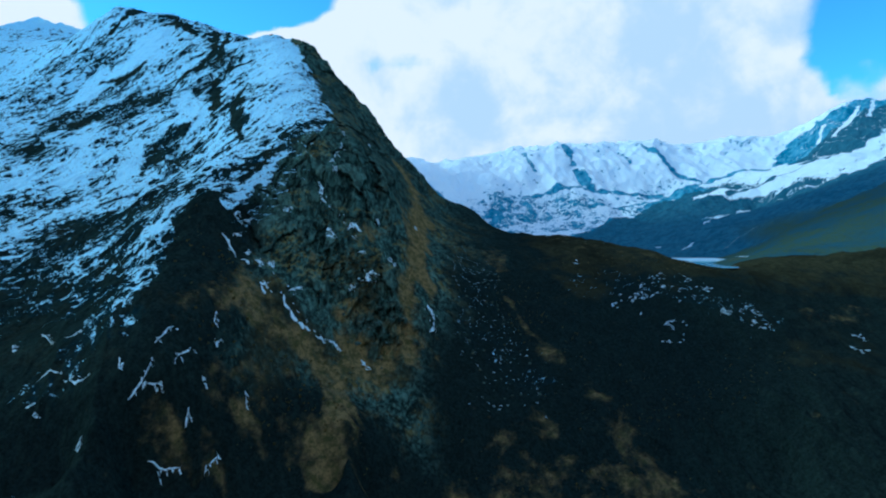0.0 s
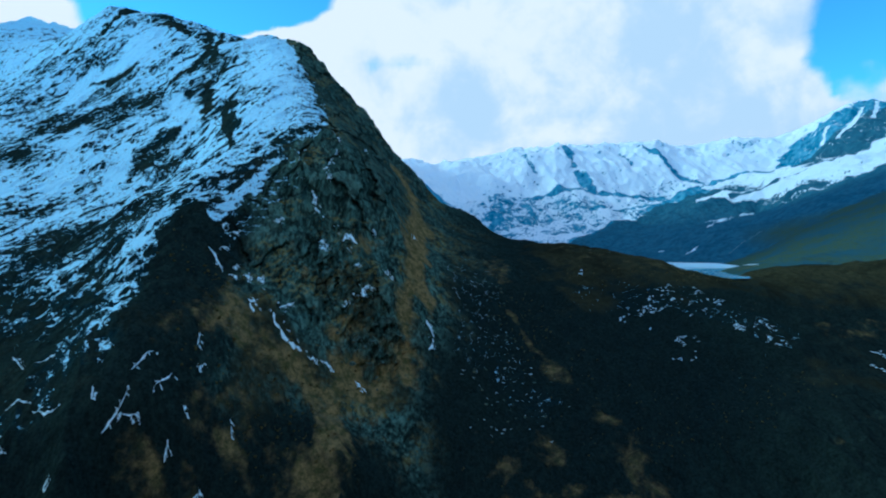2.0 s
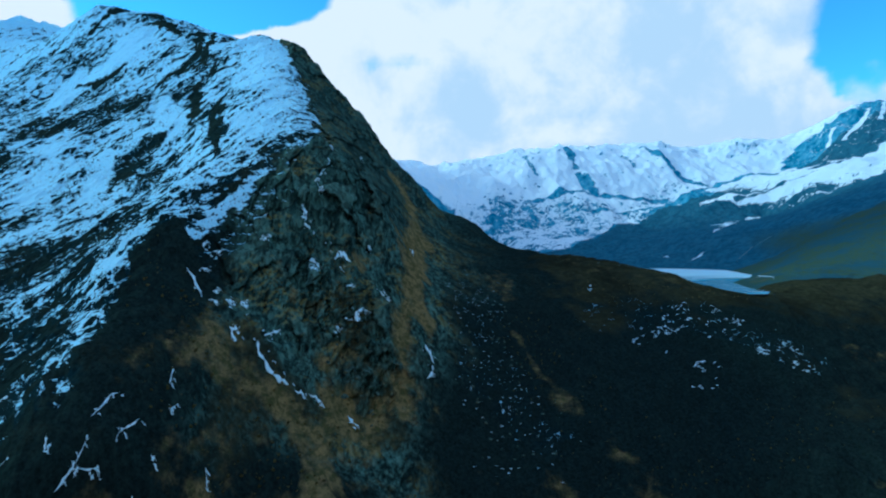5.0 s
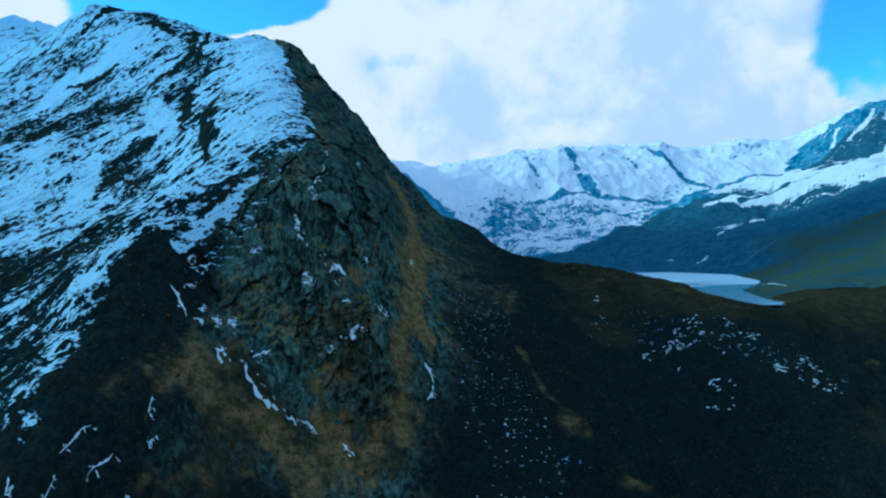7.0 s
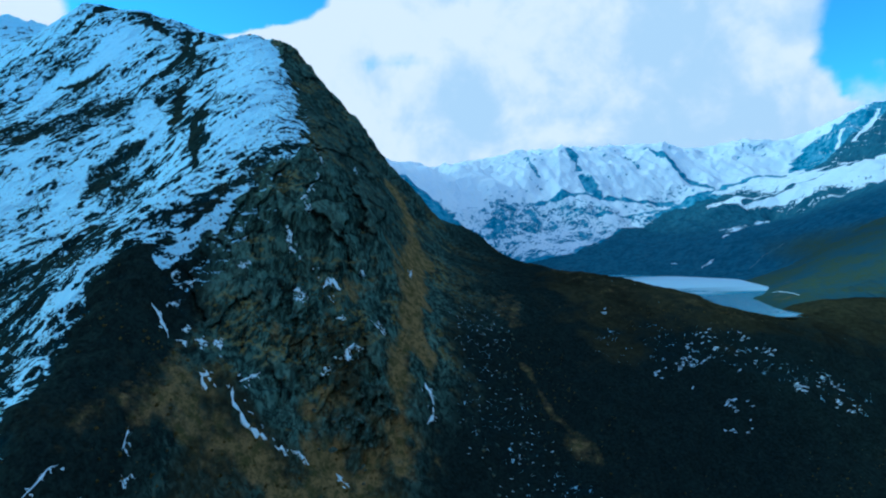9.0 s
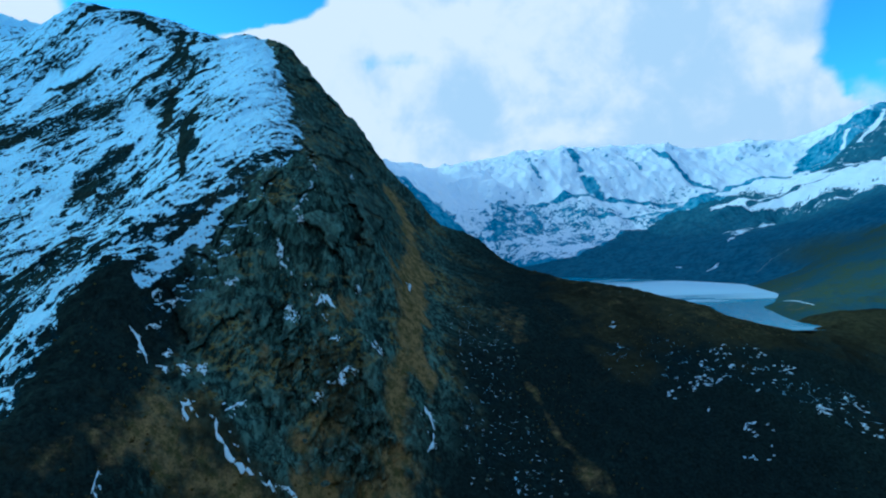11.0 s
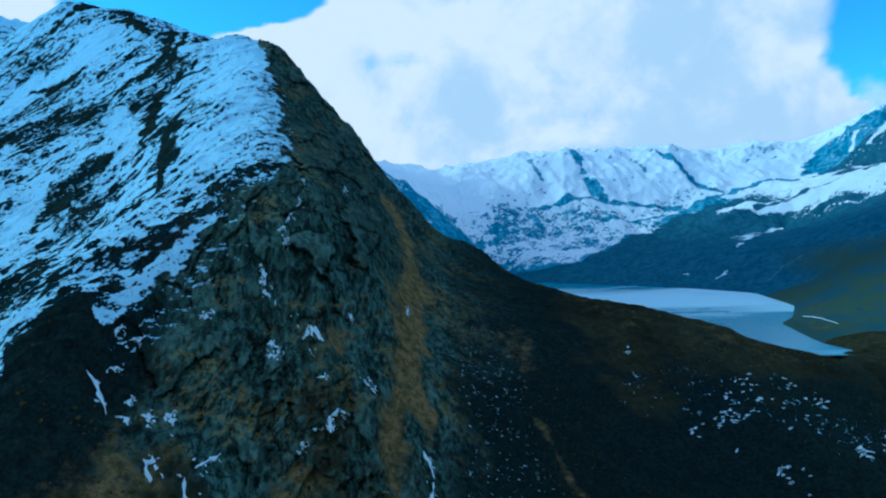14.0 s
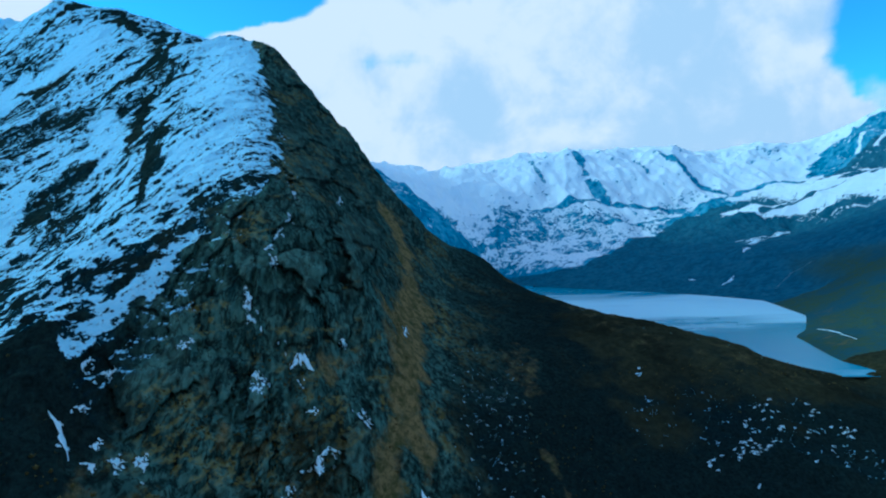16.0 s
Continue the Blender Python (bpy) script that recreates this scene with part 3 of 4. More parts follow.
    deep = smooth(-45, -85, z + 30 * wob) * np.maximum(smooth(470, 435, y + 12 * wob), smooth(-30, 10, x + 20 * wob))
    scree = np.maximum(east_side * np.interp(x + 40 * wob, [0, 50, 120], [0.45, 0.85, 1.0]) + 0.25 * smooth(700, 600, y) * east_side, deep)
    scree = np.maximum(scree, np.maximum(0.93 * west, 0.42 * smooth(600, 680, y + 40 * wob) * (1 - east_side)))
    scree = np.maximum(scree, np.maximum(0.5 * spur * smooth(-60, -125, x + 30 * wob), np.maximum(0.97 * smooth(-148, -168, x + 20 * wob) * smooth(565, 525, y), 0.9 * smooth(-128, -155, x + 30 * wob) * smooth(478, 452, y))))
    return [np.clip(v, 0, 1) for v in (snow, tan, green, crag, scree)]


def rock_cells(x, z):
    """Slabs and stones of the broken rock face, with the joints between them."""
    wu, wv = 11 * fbm(x, z, 30, 5, 81, 0.65), 11 * fbm(x, z, 30, 5, 85, 0.65)
    slab, joint = blocks((x + 0.25 * z + wu) / 15.0, (z + wv) / 30.0, 70)
    stone, crack = blocks((x - 0.2 * z + 0.7 * wu) / 4.0, (z + 0.7 * wv) / 6.5, 75)
    return wu, wv, slab, joint, stone, crack


def land(x, y):
    """The ground with its relief: places (x, y, z); then the height of the bare form, the cover, and the rock cells."""
    z0 = base_height(x, y)
    snow, tan, green, crag, scree = masks(x, y, z0)
    dist = np.hypot(x, y)
    west = smooth(-14, 20, arete_x(y) - x) * smooth(380, 460, y) * smooth(2100, 1900, y)
    bend = 30 * fbm(x, y, 160, 3, 7)
    along, across = x * STREAK[0] + y * STREAK[1] + bend, x * STREAK[1] - y * STREAK[0] + bend
    z = z0 + west * (5.0 * ridged(across, along * 0.25, 60, 4, 3, turned=False) + 2.6 * ridged(across, along * 0.4, 17, 3, 13, turned=False)
                     + 2.2 * fbm(x, y, 12, 3, 9) + 5.0 * fbm(x, y, 90, 3, 11))
    rest = (1 - west) * (1 - crag) * smooth(1900, 1400, y)
    z = z + rest * (4.0 * fbm(x, y, 60, 5, 30) + 1.3 * fbm(x, y, 9, 3, 33) + 3.0 * ridged(x, y * 0.6, 50, 3, 36) * smooth(-20, 20, x - 10)
                      + 5.0 * ridged(x + 0.5 * y, y * 0.4 - x * 0.3, 34, 4, 38) * smooth(520, 470, y))
    far = smooth(1500, 2000, y) * smooth(20, 120, z0)
    z = z + far * (26 * ridged(x, y * 0.8, 210, 6, 40) + 16 * ridged(x + 0.25 * y, y * 0.22, 120, 4, 42) + 9 * fbm(x, y, 50, 4, 44) - 12)
    crest = smooth(70, 10, line_distance(x, y, [p[:2] for p in LINES["summit_crest"]]))
    z = z + crest * (12 * ridged(x, y, 75, 4, 101) - 6)
    edge = smooth(28, 6, line_distance(x, y, [p[:2] for p in LINES["east_crest"]]))
    z = z + edge * (6 * ridged(x, y, 20, 4, 104) - 2.5)
    peaky = smooth(150, 30, line_distance(x, y, [p[:2] for p in LINES["far_crest"]] + [p[:2] for p in LINES["far_peak"]], 200))
    z = z + peaky * (16 * ridged(x, y, 110, 4, 107) - 6)
    z = z + smooth(3000, 3600, dist) * 90 * fbm(x, y, 500, 4, 47)
    shore = smooth(0, 14, np.abs(z0 - LAKE_Z))
    lake = (y > 740) & (x > 100) & (z0 < LAKE_Z + 14)
    z = np.where(lake, z0 + (z - z0) * shore * 0.4, z)
    # crags stand out of the steep face: buttresses, slabs, ledges and joints
    wu, wv, slab, joint, stone, crack = rock_cells(x, z)
    push = 9.0 * ridged(x + 0.2 * z, z * 0.4, 48, 4, 90) + 3.6 * slab - 2.0 * joint + 1.0 * stone - 0.5 * crack + 1.2 * fbm(x, z, 4, 2, 79)
    ledge = z / 21.0 + 0.8 * fbm(x, z, 40, 3, 88)
    push = crag * (push + 3.0 * (ledge - np.floor(ledge)))
    rubble = smooth(32, 10, line_distance(x, y, [(-92, 532), (-50, 522)]))
    push = push + rubble * (4.5 * stone - 3.0 * crack)
    # rock ribs and stones among the snow
    rib, gap = blocks((across + wu) / 9.0, (along * 0.4 + wv) / 9.0, 95)
    z = z + west * (1.1 * rib - 0.8 * gap)
    return x + 0.3 * push, y - 0.9 * push, z + 0.12 * push, (z0, (snow, tan, green, crag, scree), (slab, joint, stone, crack))


# ---- land meshes ----
def land_grid():
    """Rays and rings round the start of the flight, finest where the camera passes nearest."""
    front = np.radians(np.arange(-38.5, 38.6, 0.1))
    side = np.radians(np.concatenate([np.arange(41, 180, 4), np.arange(180, 320, 4)]))
    az = np.concatenate([front, side])
    rings = np.concatenate([[0.3], np.arange(8, 320, 12), np.arange(320, 400, 1.6), np.arange(400, 740, 0.85), np.arange(740, 1500, 2.4),
                            np.arange(1500, 3200, 6.0), np.arange(3200, 4400, 60)])
    return az, rings


def mesh_from(name, verts, faces, values=None, smooth_faces=True):
    me = bpy.data.meshes.new(name)
    me.vertices.add(len(verts))
    me.vertices.foreach_set("co", np.ascontiguousarray(verts, np.float32).ravel())
    k = faces.shape[1]
    me.loops.add(faces.size)
    me.loops.foreach_set("vertex_index", np.ascontiguousarray(faces, np.int32).ravel())
    me.polygons.add(len(faces))
    me.polygons.foreach_set("loop_start", np.arange(0, faces.size, k, dtype=np.int32))
    me.polygons.foreach_set("use_smooth", np.full(len(faces), smooth_faces))
    for key, value in (values or {}).items():
        me.attributes.new(key, "FLOAT", "POINT").data.foreach_set("value", np.ascontiguousarray(value, np.float32))
    me.update(calc_edges=True)
    return me


def lean_normal(x, y, z):
    """Upward normals of a grid of places."""
    top = np.stack([x, y, z], -1)
    normal = np.cross(np.gradient(top, axis=0), np.gradient(top, axis=1))
    return normal / (np.linalg.norm(normal, axis=-1, keepdims=True) + 1e-9)


def build_land():
    az, rings = land_grid()
    a, r = np.meshgrid(az, rings, indexing="ij")
    x, y = np.sin(a) * r, np.cos(a) * r
    x1, y1, z, (z0, (snow, tan, green, crag, scree), (slab, joint, stone, crack)) = land(x, y)
    # snow keeps to what is flatter than the form beneath it
    lean = [lean_normal(x, y, z0)[..., 2], lean_normal(x1, y1, z)[..., 2]]
    snow = np.clip(snow + 0.6 * (lean[1] - lean[0]) * smooth(0.08, 0.3, snow), 0, 1)
    tone, seam_shade = 0.5 + crag * (0.3 * slab + 0.2 * stone), crag * np.maximum(joint, 0.75 * crack)
    x, y = x1, y1
    na, nr = x.shape
    i, j = np.meshgrid(np.arange(na), np.arange(nr - 1), indexing="ij")
    i2 = (i + 1) % na
    faces = np.stack([i * nr + j, i2 * nr + j, i2 * nr + j + 1, i * nr + j + 1], -1).reshape(-1, 4)
    verts = np.stack([x, y, z], -1).reshape(-1, 3)
    mid = verts[faces].mean(1)
    mx, my = mid[:, 0], mid[:, 1]
    front = np.abs(np.degrees(np.arctan2(mx, my))) < 39
    normals = lean_normal(x, y, z).reshape(-1, 3)
    kind = np.zeros(len(faces), int)
    kind[(my > 330) & (mx <= np.interp(my, [330, 430, 560, 740, 1000, 1250, 1300], [-60, -20, 8, 20, 20, 110, 60])) & (my < 1500 + 0.9 * np.maximum(-mx - 60, 0))] = 1
    kind[(kind == 0) & (my > 420) & (my < 1300) & (mx < np.interp(my, [420, 745, 800, 1000, 1300], [900, 900, 330, 260, 150]))] = 2
    kind[(kind == 0) & (my > 1400) & (mx < 190) & (my < 2060) & (mx > -900)] = 3
    kind[(kind == 0) & (mx > 380) & (my > 740) & (my < np.interp(mx, [380, 760, 1080, 2000], [1500, 1800, 1960, 1650]))] = 4
    kind[(kind == 0) & (mx > 190) & (my > np.interp(mx, [190, 294, 405, 516, 599, 700], [2020, 1845, 1725, 1620, 1505, 1345])) & (my < np.interp(mx, [190, 300, 420, 560, 760, 900], [2085, 1975, 1910, 2040, 2230, 2330]))] = 4
    kind[(kind == 0) & (my > 1880)] = 5
    kind[(kind == 5) & (mx > 560)] = 6
    kind[(kind == 6) & (mx > 1200)] = 7
    kind[~front] = 0
    west = mx < arete_x(my)
    high = mid[:, 2] > 240
    spur = (my < 512) & (mx > -215 + (515 - my) * 0.33)
    couloir = (np.abs(mx - np.interp(my, [510, 585, 675, 833, 930], [-26, -30, -24, -32, -55])) < 13) & (my >= 512) & (my < 930)
    flank = (mx > -12) & (my >= 512) | (my > 930) & ~west
    # name, label, category, material, parts: (name, label, which faces), in order
    plan = [
        ("ground", "dark valley floor of heath, scree and lake bed", "ground", MAT_NEAR, []),
        ("mountain", "snow-streaked mountain with dark bare cliff and tan grass gullies", "mountain", MAT_NEAR,
         [("grass_spur", "tan and olive grass spur", spur), ("snow_face", "streaked snow over dark rock", west),
          ("grass_couloir", "tan dry-grass couloir", couloir), ("east_flank", "dark stony flank", flank), ("cliff", "blocky dark teal rock", ~spur)]),
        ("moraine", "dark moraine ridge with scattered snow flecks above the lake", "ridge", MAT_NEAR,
         [("moraine_crest", "dull olive turf crest", my > 715), ("scree_slope", "blue-black scree", mx < 110), ("moraine_face", "heath and stones, darkened in colour for cloud shade", my > 0)]),
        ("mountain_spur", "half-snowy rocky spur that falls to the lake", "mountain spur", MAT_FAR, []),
        ("hillside", "haze-tinted blue and olive turf hillside beside the lake", "hill", MAT_HILL,
         [("turf_slope", "dull olive turf", (mx > 380) & (my < 1480)), ("heath_slope", "dark heath with blue haze tint", my > 0)]),
        ("distant_mountain", "snow-covered distant mountain, rock foot tinted blue as haze", "mountain", MAT_FAR,
         [("snow_crest", "snow-covered crest", high), ("rock_foot", "mottled rock and snow with blue haze tint", ~high)]),
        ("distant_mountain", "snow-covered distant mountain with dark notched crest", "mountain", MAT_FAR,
         [("snow_crest", "snow-covered crest", high), ("rock_foot", "mottled rock and snow with blue haze tint", ~high)]),
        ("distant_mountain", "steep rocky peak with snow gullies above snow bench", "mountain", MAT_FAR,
         [("rock_peak", "dark rock with snow gullies and blue haze tint", high & (mid[:, 2] > 330)), ("snow_bench", "smooth snow bench", my > 0)]),
    ]

    def piece(name, mine, mat):
        used, back = np.unique(mine, return_inverse=True)
        cover = {"snow": snow, "tan": tan, "green": green, "scree": scree, "tone": tone, "seam_shade": seam_shade}
        me = mesh_from(name, verts[used], back.reshape(-1, 4), {key: value.ravel()[used] for key, value in cover.items()})
        me.normals_split_custom_set_from_vertices(normals[used])
        me.materials.append(mat)
        return new(name, me)

    for k, (name, label, category, mat, parts) in enumerate(plan):
        left = kind == k
        if not parts:
            thing = piece(name, faces[left], mat)
        else:
            thing = new(name)
            for part_name, part_label, where in parts:
                mine = left & where
                left = left & ~where
                if mine.any():
                    tagged(piece(part_name, faces[mine], mat), part_label).parent = thing
        tagged(thing, label, category, "distant range" if k > 4 else "", "structure" if k == 0 else "")


build_land()


def build_lake():
    """The water: a sheet inside the shore lines."""
    bm = bmesh.new()
    ring = [(150, 2110), (100, 1700), (110, 1400), (190, 900), (330, 730), (380, 726), (398, 745), (418, 800), (440, 880), (500, 940), (600, 980), (680, 1130), (730, 1390), (660, 1590), (570, 1720), (340, 1940)]
    bm.faces.new([bm.verts.new((px, py, LAKE_Z)) for px, py in ring])
    me = bpy.data.meshes.new("lake")
    bm.to_mesh(me)
    bm.free()
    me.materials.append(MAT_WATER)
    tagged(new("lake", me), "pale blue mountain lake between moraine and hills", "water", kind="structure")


build_lake()


def build_clouds():
    """A wide bank of cloud on a dome far behind everything, and added cloud behind the camera as fill light."""
    az, el = np.radians(np.concatenate([np.arange(-60, 60, 0.5), np.arange(60, 300, 3.0)])), np.radians(np.arange(-4, 62, 0.5))
    a, e = np.meshgrid(az, el, indexing="ij")
    r = 4500.0
    x, y, z = r * np.sin(a) * np.cos(e), r * np.cos(a) * np.cos(e), r * np.sin(e)
    da, de = np.degrees(a), np.degrees(e)
    da = np.where(da > 180, da - 360, da)
    puffs = 3.0 * fbm(da, de, 9.0, 5, 120, 0.6)
    bank = smooth(-1.4, 1.4, da - np.interp(de, [15, 19.2, 20.6, 22, 26], [-24, -19, -11.5, -8.8, -7.5]) + 0.7 * puffs)
    bank = bank * smooth(1.8, -1.8, da - np.interp(de, [8, 12, 15, 19, 25], [40, 33.5, 30.8, 32.5, 35]) + 0.7 * puffs)
    left = smooth(-30, -33, da + 0.9 * (de - 20) + puffs) * smooth(-60, -50, da)
    low = smooth(14, 9, de + puffs) * smooth(-16, -8, da) * smooth(44, 36, da)
    # unseen glowing cloud behind the camera, added to brighten the cliff
    wide = smooth(70, 120, np.abs(da + 20)) * 0.7
    cover = np.clip(np.maximum.reduce([bank * 1.75, left * 1.2, low * 1.5, wide]), 0, 1.75)
    for ca, ce, wa, we in ((-4.5, 18.3, 4, 1.4), (-2, 17.2, 4, 1.2), (-4, 23.5, 4, 1.2), (33, 11.5, 5, 2.0)):
        cover = cover - 0.55 * smooth(1.6, 0.0, np.hypot((da - ca) / wa, (de - ce) / we) + 1.1 * fbm(da, de, 4.0, 5, 126, 0.6))
    shade = 0.62 * smooth(28, -6, da - 1.1 * (de - 12)) + 0.15 + 0.55 * fbm(da, de, 11.0, 5, 130)
    na, ne = x.shape
    i, j = np.meshgrid(np.arange(na), np.arange(ne - 1), indexing="ij")
    i2 = (i + 1) % na
    faces = np.stack([i * ne + j, i * ne + j + 1, i2 * ne + j + 1, i2 * ne + j], -1).reshape(-1, 4)
    me = mesh_from("backdrop", np.stack([x, y, z], -1).reshape(-1, 3), faces, {"cover": cover.ravel(), "shade": shade.ravel()})
    me.materials.append(MAT_CLOUD)
    tagged(new("backdrop", me), "bank of white cloud over the distant range, with added unseen cloud behind the camera", "cloud", kind="structure")


build_clouds()


# ---- snow patches that lie in hollows and gullies ----
def snow_material():
    n = Nodes("old_snow")
    at = n.place()
    n.link(n.mix(n.ramp(n.noise(at, 0.5, 6, 0.6), 0.3, 0.7), rgb(0.70, 0.86, 0.90), rgb(0.84, 0.92, 0.94)), n.bsdf.inputs["Base Color"])
    n.bsdf.inputs["Roughness"].default_value = 0.7
    b = n.add("Bump")
    b.inputs["Strength"].default_value, b.inputs["Distance"].default_value = 0.5, 0.4
    n.link(n.noise(at, 0.8, 5, 0.6), b.inputs["Height"])
    n.link(b.outputs["Normal"], n.bsdf.inputs["Normal"])
    return n.mat


def path_material():
    n = Nodes("trodden_path")
    n.link(n.mix(n.ramp(n.noise(n.place(), 0.4, 5, 0.6), 0.3, 0.7), rgb(0.16, 0.20, 0.20), rgb(0.27, 0.31, 0.29)), n.bsdf.inputs["Base Color"])
    n.bsdf.inputs["Roughness"].default_value = 0.9
    return n.mat


MAT_SNOW = snow_material()


def snow_tongue(line, width, rng):
    """Vertices and faces of a domed tongue draped over the land along a line in plan, with a ragged edge."""
    pts = np.array(line, float)
    cuts = np.r_[0, np.cumsum(np.hypot(*np.diff(pts, axis=0).T))]
    n = int(max(10, cuts[-1] / 0.5))
    s = np.linspace(0, 1, n)
    cx, cy = np.interp(s * cuts[-1], cuts, pts[:, 0]), np.interp(s * cuts[-1], cuts, pts[:, 1])
    tx, ty = np.gradient(cx), np.gradient(cy)
    size = np.hypot(tx, ty) + 1e-9
    nx, ny = -ty / size, tx / size
    ends = np.clip(1 - (2 * s - 1) ** 2, 0.0, 1) ** 0.7 + 0.02
    edges = []
    spots = int(cuts[-1] / 2.6) + 4
    broken = np.interp(s, np.linspace(0, 1, spots), np.clip(rng.normal(0.7, 0.42, spots), 0.06, 1.4))
    for side in (-1, 1):
        coarse = np.interp(s, np.linspace(0, 1, 7), rng.uniform(-0.55, 0.55, 7))
        fine = np.interp(s, np.linspace(0, 1, n // 2 + 2), rng.uniform(-0.2, 0.2, n // 2 + 2))
        edges.append(side * width / 2 * np.clip(ends * broken * (0.95 + coarse) + ends * fine * broken, 0.02, 2))
    wander = 0.35 * width * np.interp(s, np.linspace(0, 1, 6), rng.uniform(-1, 1, 6))
    x, y, lift = [], [], []
    for side, rise in ((0.0, -0.5), (0.15, 0.2), (0.5, 0.55), (0.85, 0.2), (1.0, -0.5)):
        w = edges[0] + (edges[1] - edges[0]) * side + wander
        x.append(cx + nx * w), y.append(cy + ny * w), lift.append(np.full(n, rise))
    x, y, lift = np.stack(x, 1), np.stack(y, 1), np.stack(lift, 1)
    m = x.shape[1]
    i, j = np.meshgrid(np.arange(n - 1), np.arange(m - 1), indexing="ij")
    faces = np.stack([i * m + j, (i + 1) * m + j, (i + 1) * m + j + 1, i * m + j + 1], -1).reshape(-1, 4)
    return x.ravel(), y.ravel(), (lift * min(1.0, 0.25 * width)).ravel(), faces


SNOW_JOBS = []


def snow_patch(line, width, seed, label, group, bits=0):
    """A patch of snow: one tongue, and the bits into which its edge breaks up."""
    rng = np.random.RandomState(seed)
    tongues = [snow_tongue(line, width, rng)]
    for _ in range(bits):
        t = rng.uniform()
        bx = line[0][0] + (line[-1][0] - line[0][0]) * t + rng.normal() * width * 0.7
        by = line[0][1] + (line[-1][1] - line[0][1]) * t + rng.normal() * width * 0.5
        tongues.append(snow_tongue([(bx, by), (bx + rng.uniform(0.8, 2.6), by + rng.uniform(-0.4, 0.6))], rng.uniform(0.6, 1.5), rng))
    SNOW_JOBS.append((tongues, label, group, "snow_patch", "snow patch", MAT_SNOW))


def lay_snow():
    """Drapes all patches over the land at once, and makes each an object."""
    x = np.concatenate([t[0] for job in SNOW_JOBS for t in job[0]])
    y = np.concatenate([t[1] for job in SNOW_JOBS for t in job[0]])
    lift = np.concatenate([t[2] for job in SNOW_JOBS for t in job[0]])
    e = 0.6
    here, east, north = (np.stack(land(x + dx, y + dy)[:3], -1) for dx, dy in ((0, 0), (e, 0), (0, e)))
    normal = np.cross(east - here, north - here)
    normal /= np.linalg.norm(normal, axis=-1, keepdims=True) + 1e-9
    normal *= np.sign(normal[..., 2:3])
    top = here + normal * lift[:, None]
    at = 0
    for tongues, label, group, kind_name, category, mat in SNOW_JOBS:
        patch = None
        for tx, _, _, tf in tongues:
            name = "fragment" if patch else kind_name
            me = mesh_from(name, top[at:at + len(tx)], tf)
            me.materials.append(mat)
            at += len(tx)
            if patch:
                new(name, me).parent = patch
            else:
                patch = tagged(new(name, me), label, category, group)


CLIFF_SNOW = [  # line in plan, width
    ([(-86, 566), (-74, 573)], 9.0), ([(-104, 553), (-96, 556)], 3.5), ([(-73, 531), (-55, 550)], 8.0), ([(-77, 527), (-78, 521)], 3.0),
    ([(-49, 573), (-41, 571)], 3.0), ([(-141, 543), (-136, 545)], 3.0), ([(-112, 567), (-109, 570)], 5.0),
    ([(-102, 648), (-99, 642)], 2.4), ([(-98, 626), (-100, 618)], 2.6), ([(-101, 612), (-103, 600)], 2.2), ([(-104, 596), (-106, 590)], 2.4), ([(-113, 574), (-109, 569)], 3.0),
    ([(-111, 566), (-104, 566)], 2.4), ([(-138, 544), (-134, 549)], 2.2), ([(-103, 550), (-97, 552)], 2.6), ([(-75, 554), (-70, 558)], 1.8), ([(-84, 750), (-80, 702)], 2.0), ([(-47, 577), (-43, 575)], 2.6),
    ([(-24, 684), (-25, 672)], 3.0), ([(-101, 585), (-99, 592)], 4.0), ([(-62, 598), (-58, 602)], 3.0),
]
GULLY_SNOW = [
    ([(-126, 484), (-122, 479), (-118, 476), (-112, 475), (-103, 477)], 5.0), ([(-123, 489), (-114, 501)], 3.0), ([(-142, 484), (-140, 476)], 6.0),
    ([(-99, 477), (-92, 478)], 3.0), ([(-89, 481), (-81, 483)], 2.6), ([(-65, 490), (-57, 488)], 2.6),
    ([(-179, 497), (-172, 495), (-165, 489)], 3.6), ([(-159, 491), (-155, 489)], 3.0), ([(-150, 497), (-147, 494)], 4.0),
    ([(-140, 501), (-138, 497)], 4.5), ([(-172, 503), (-166, 507)], 3.0), ([(-160, 497), (-158, 499)], 2.4), ([(-151, 496), (-147, 496)], 2.6),
    ([(-142, 498), (-139, 502)], 2.6), ([(-174, 515), (-174, 521)], 3.0), ([(-167, 517), (-162, 523)], 3.0),
    ([(-10, 568), (-4, 559)], 4.5), ([(-4, 556), (-9, 543)], 4.5),
]
SPUR_SNOW = [
    ([(-160, 429), (-158, 419)], 4.0), ([(-155, 410), (-152, 416)], 2.5), ([(-176, 357), (-166, 361), (-158, 364)], 2.6),
    ([(-145, 364), (-140, 375)], 3.6), ([(-199, 371), (-196, 365)], 3.2),
    ([(-180, 375), (-183, 369), (-189, 361)], 3.0), ([(-185, 367), (-172, 371)], 2.6), ([(-169, 381), (-164, 395)], 4.6), ([(-255, 378), (-238, 376)], 3.2),
    ([(-234, 372), (-224, 367), (-217, 367)], 4.6), ([(-182, 381), (-177, 399)], 4.4), ([(-250, 360), (-247, 361)], 3.4), ([(-242, 356), (-239, 356)], 3.0), ([(-159, 371), (-158, 374)], 3.2),
    ([(-133, 407), (-130, 401)], 2.2), ([(-155, 389), (-153, 387)], 2.0), ([(-210, 343), (-204, 337)], 2.4), ([(-292, 410), (-296, 415)], 4.0), ([(-281, 422), (-261, 404)], 3.6), ([(-251, 400), (-241, 402)], 4.0),
]
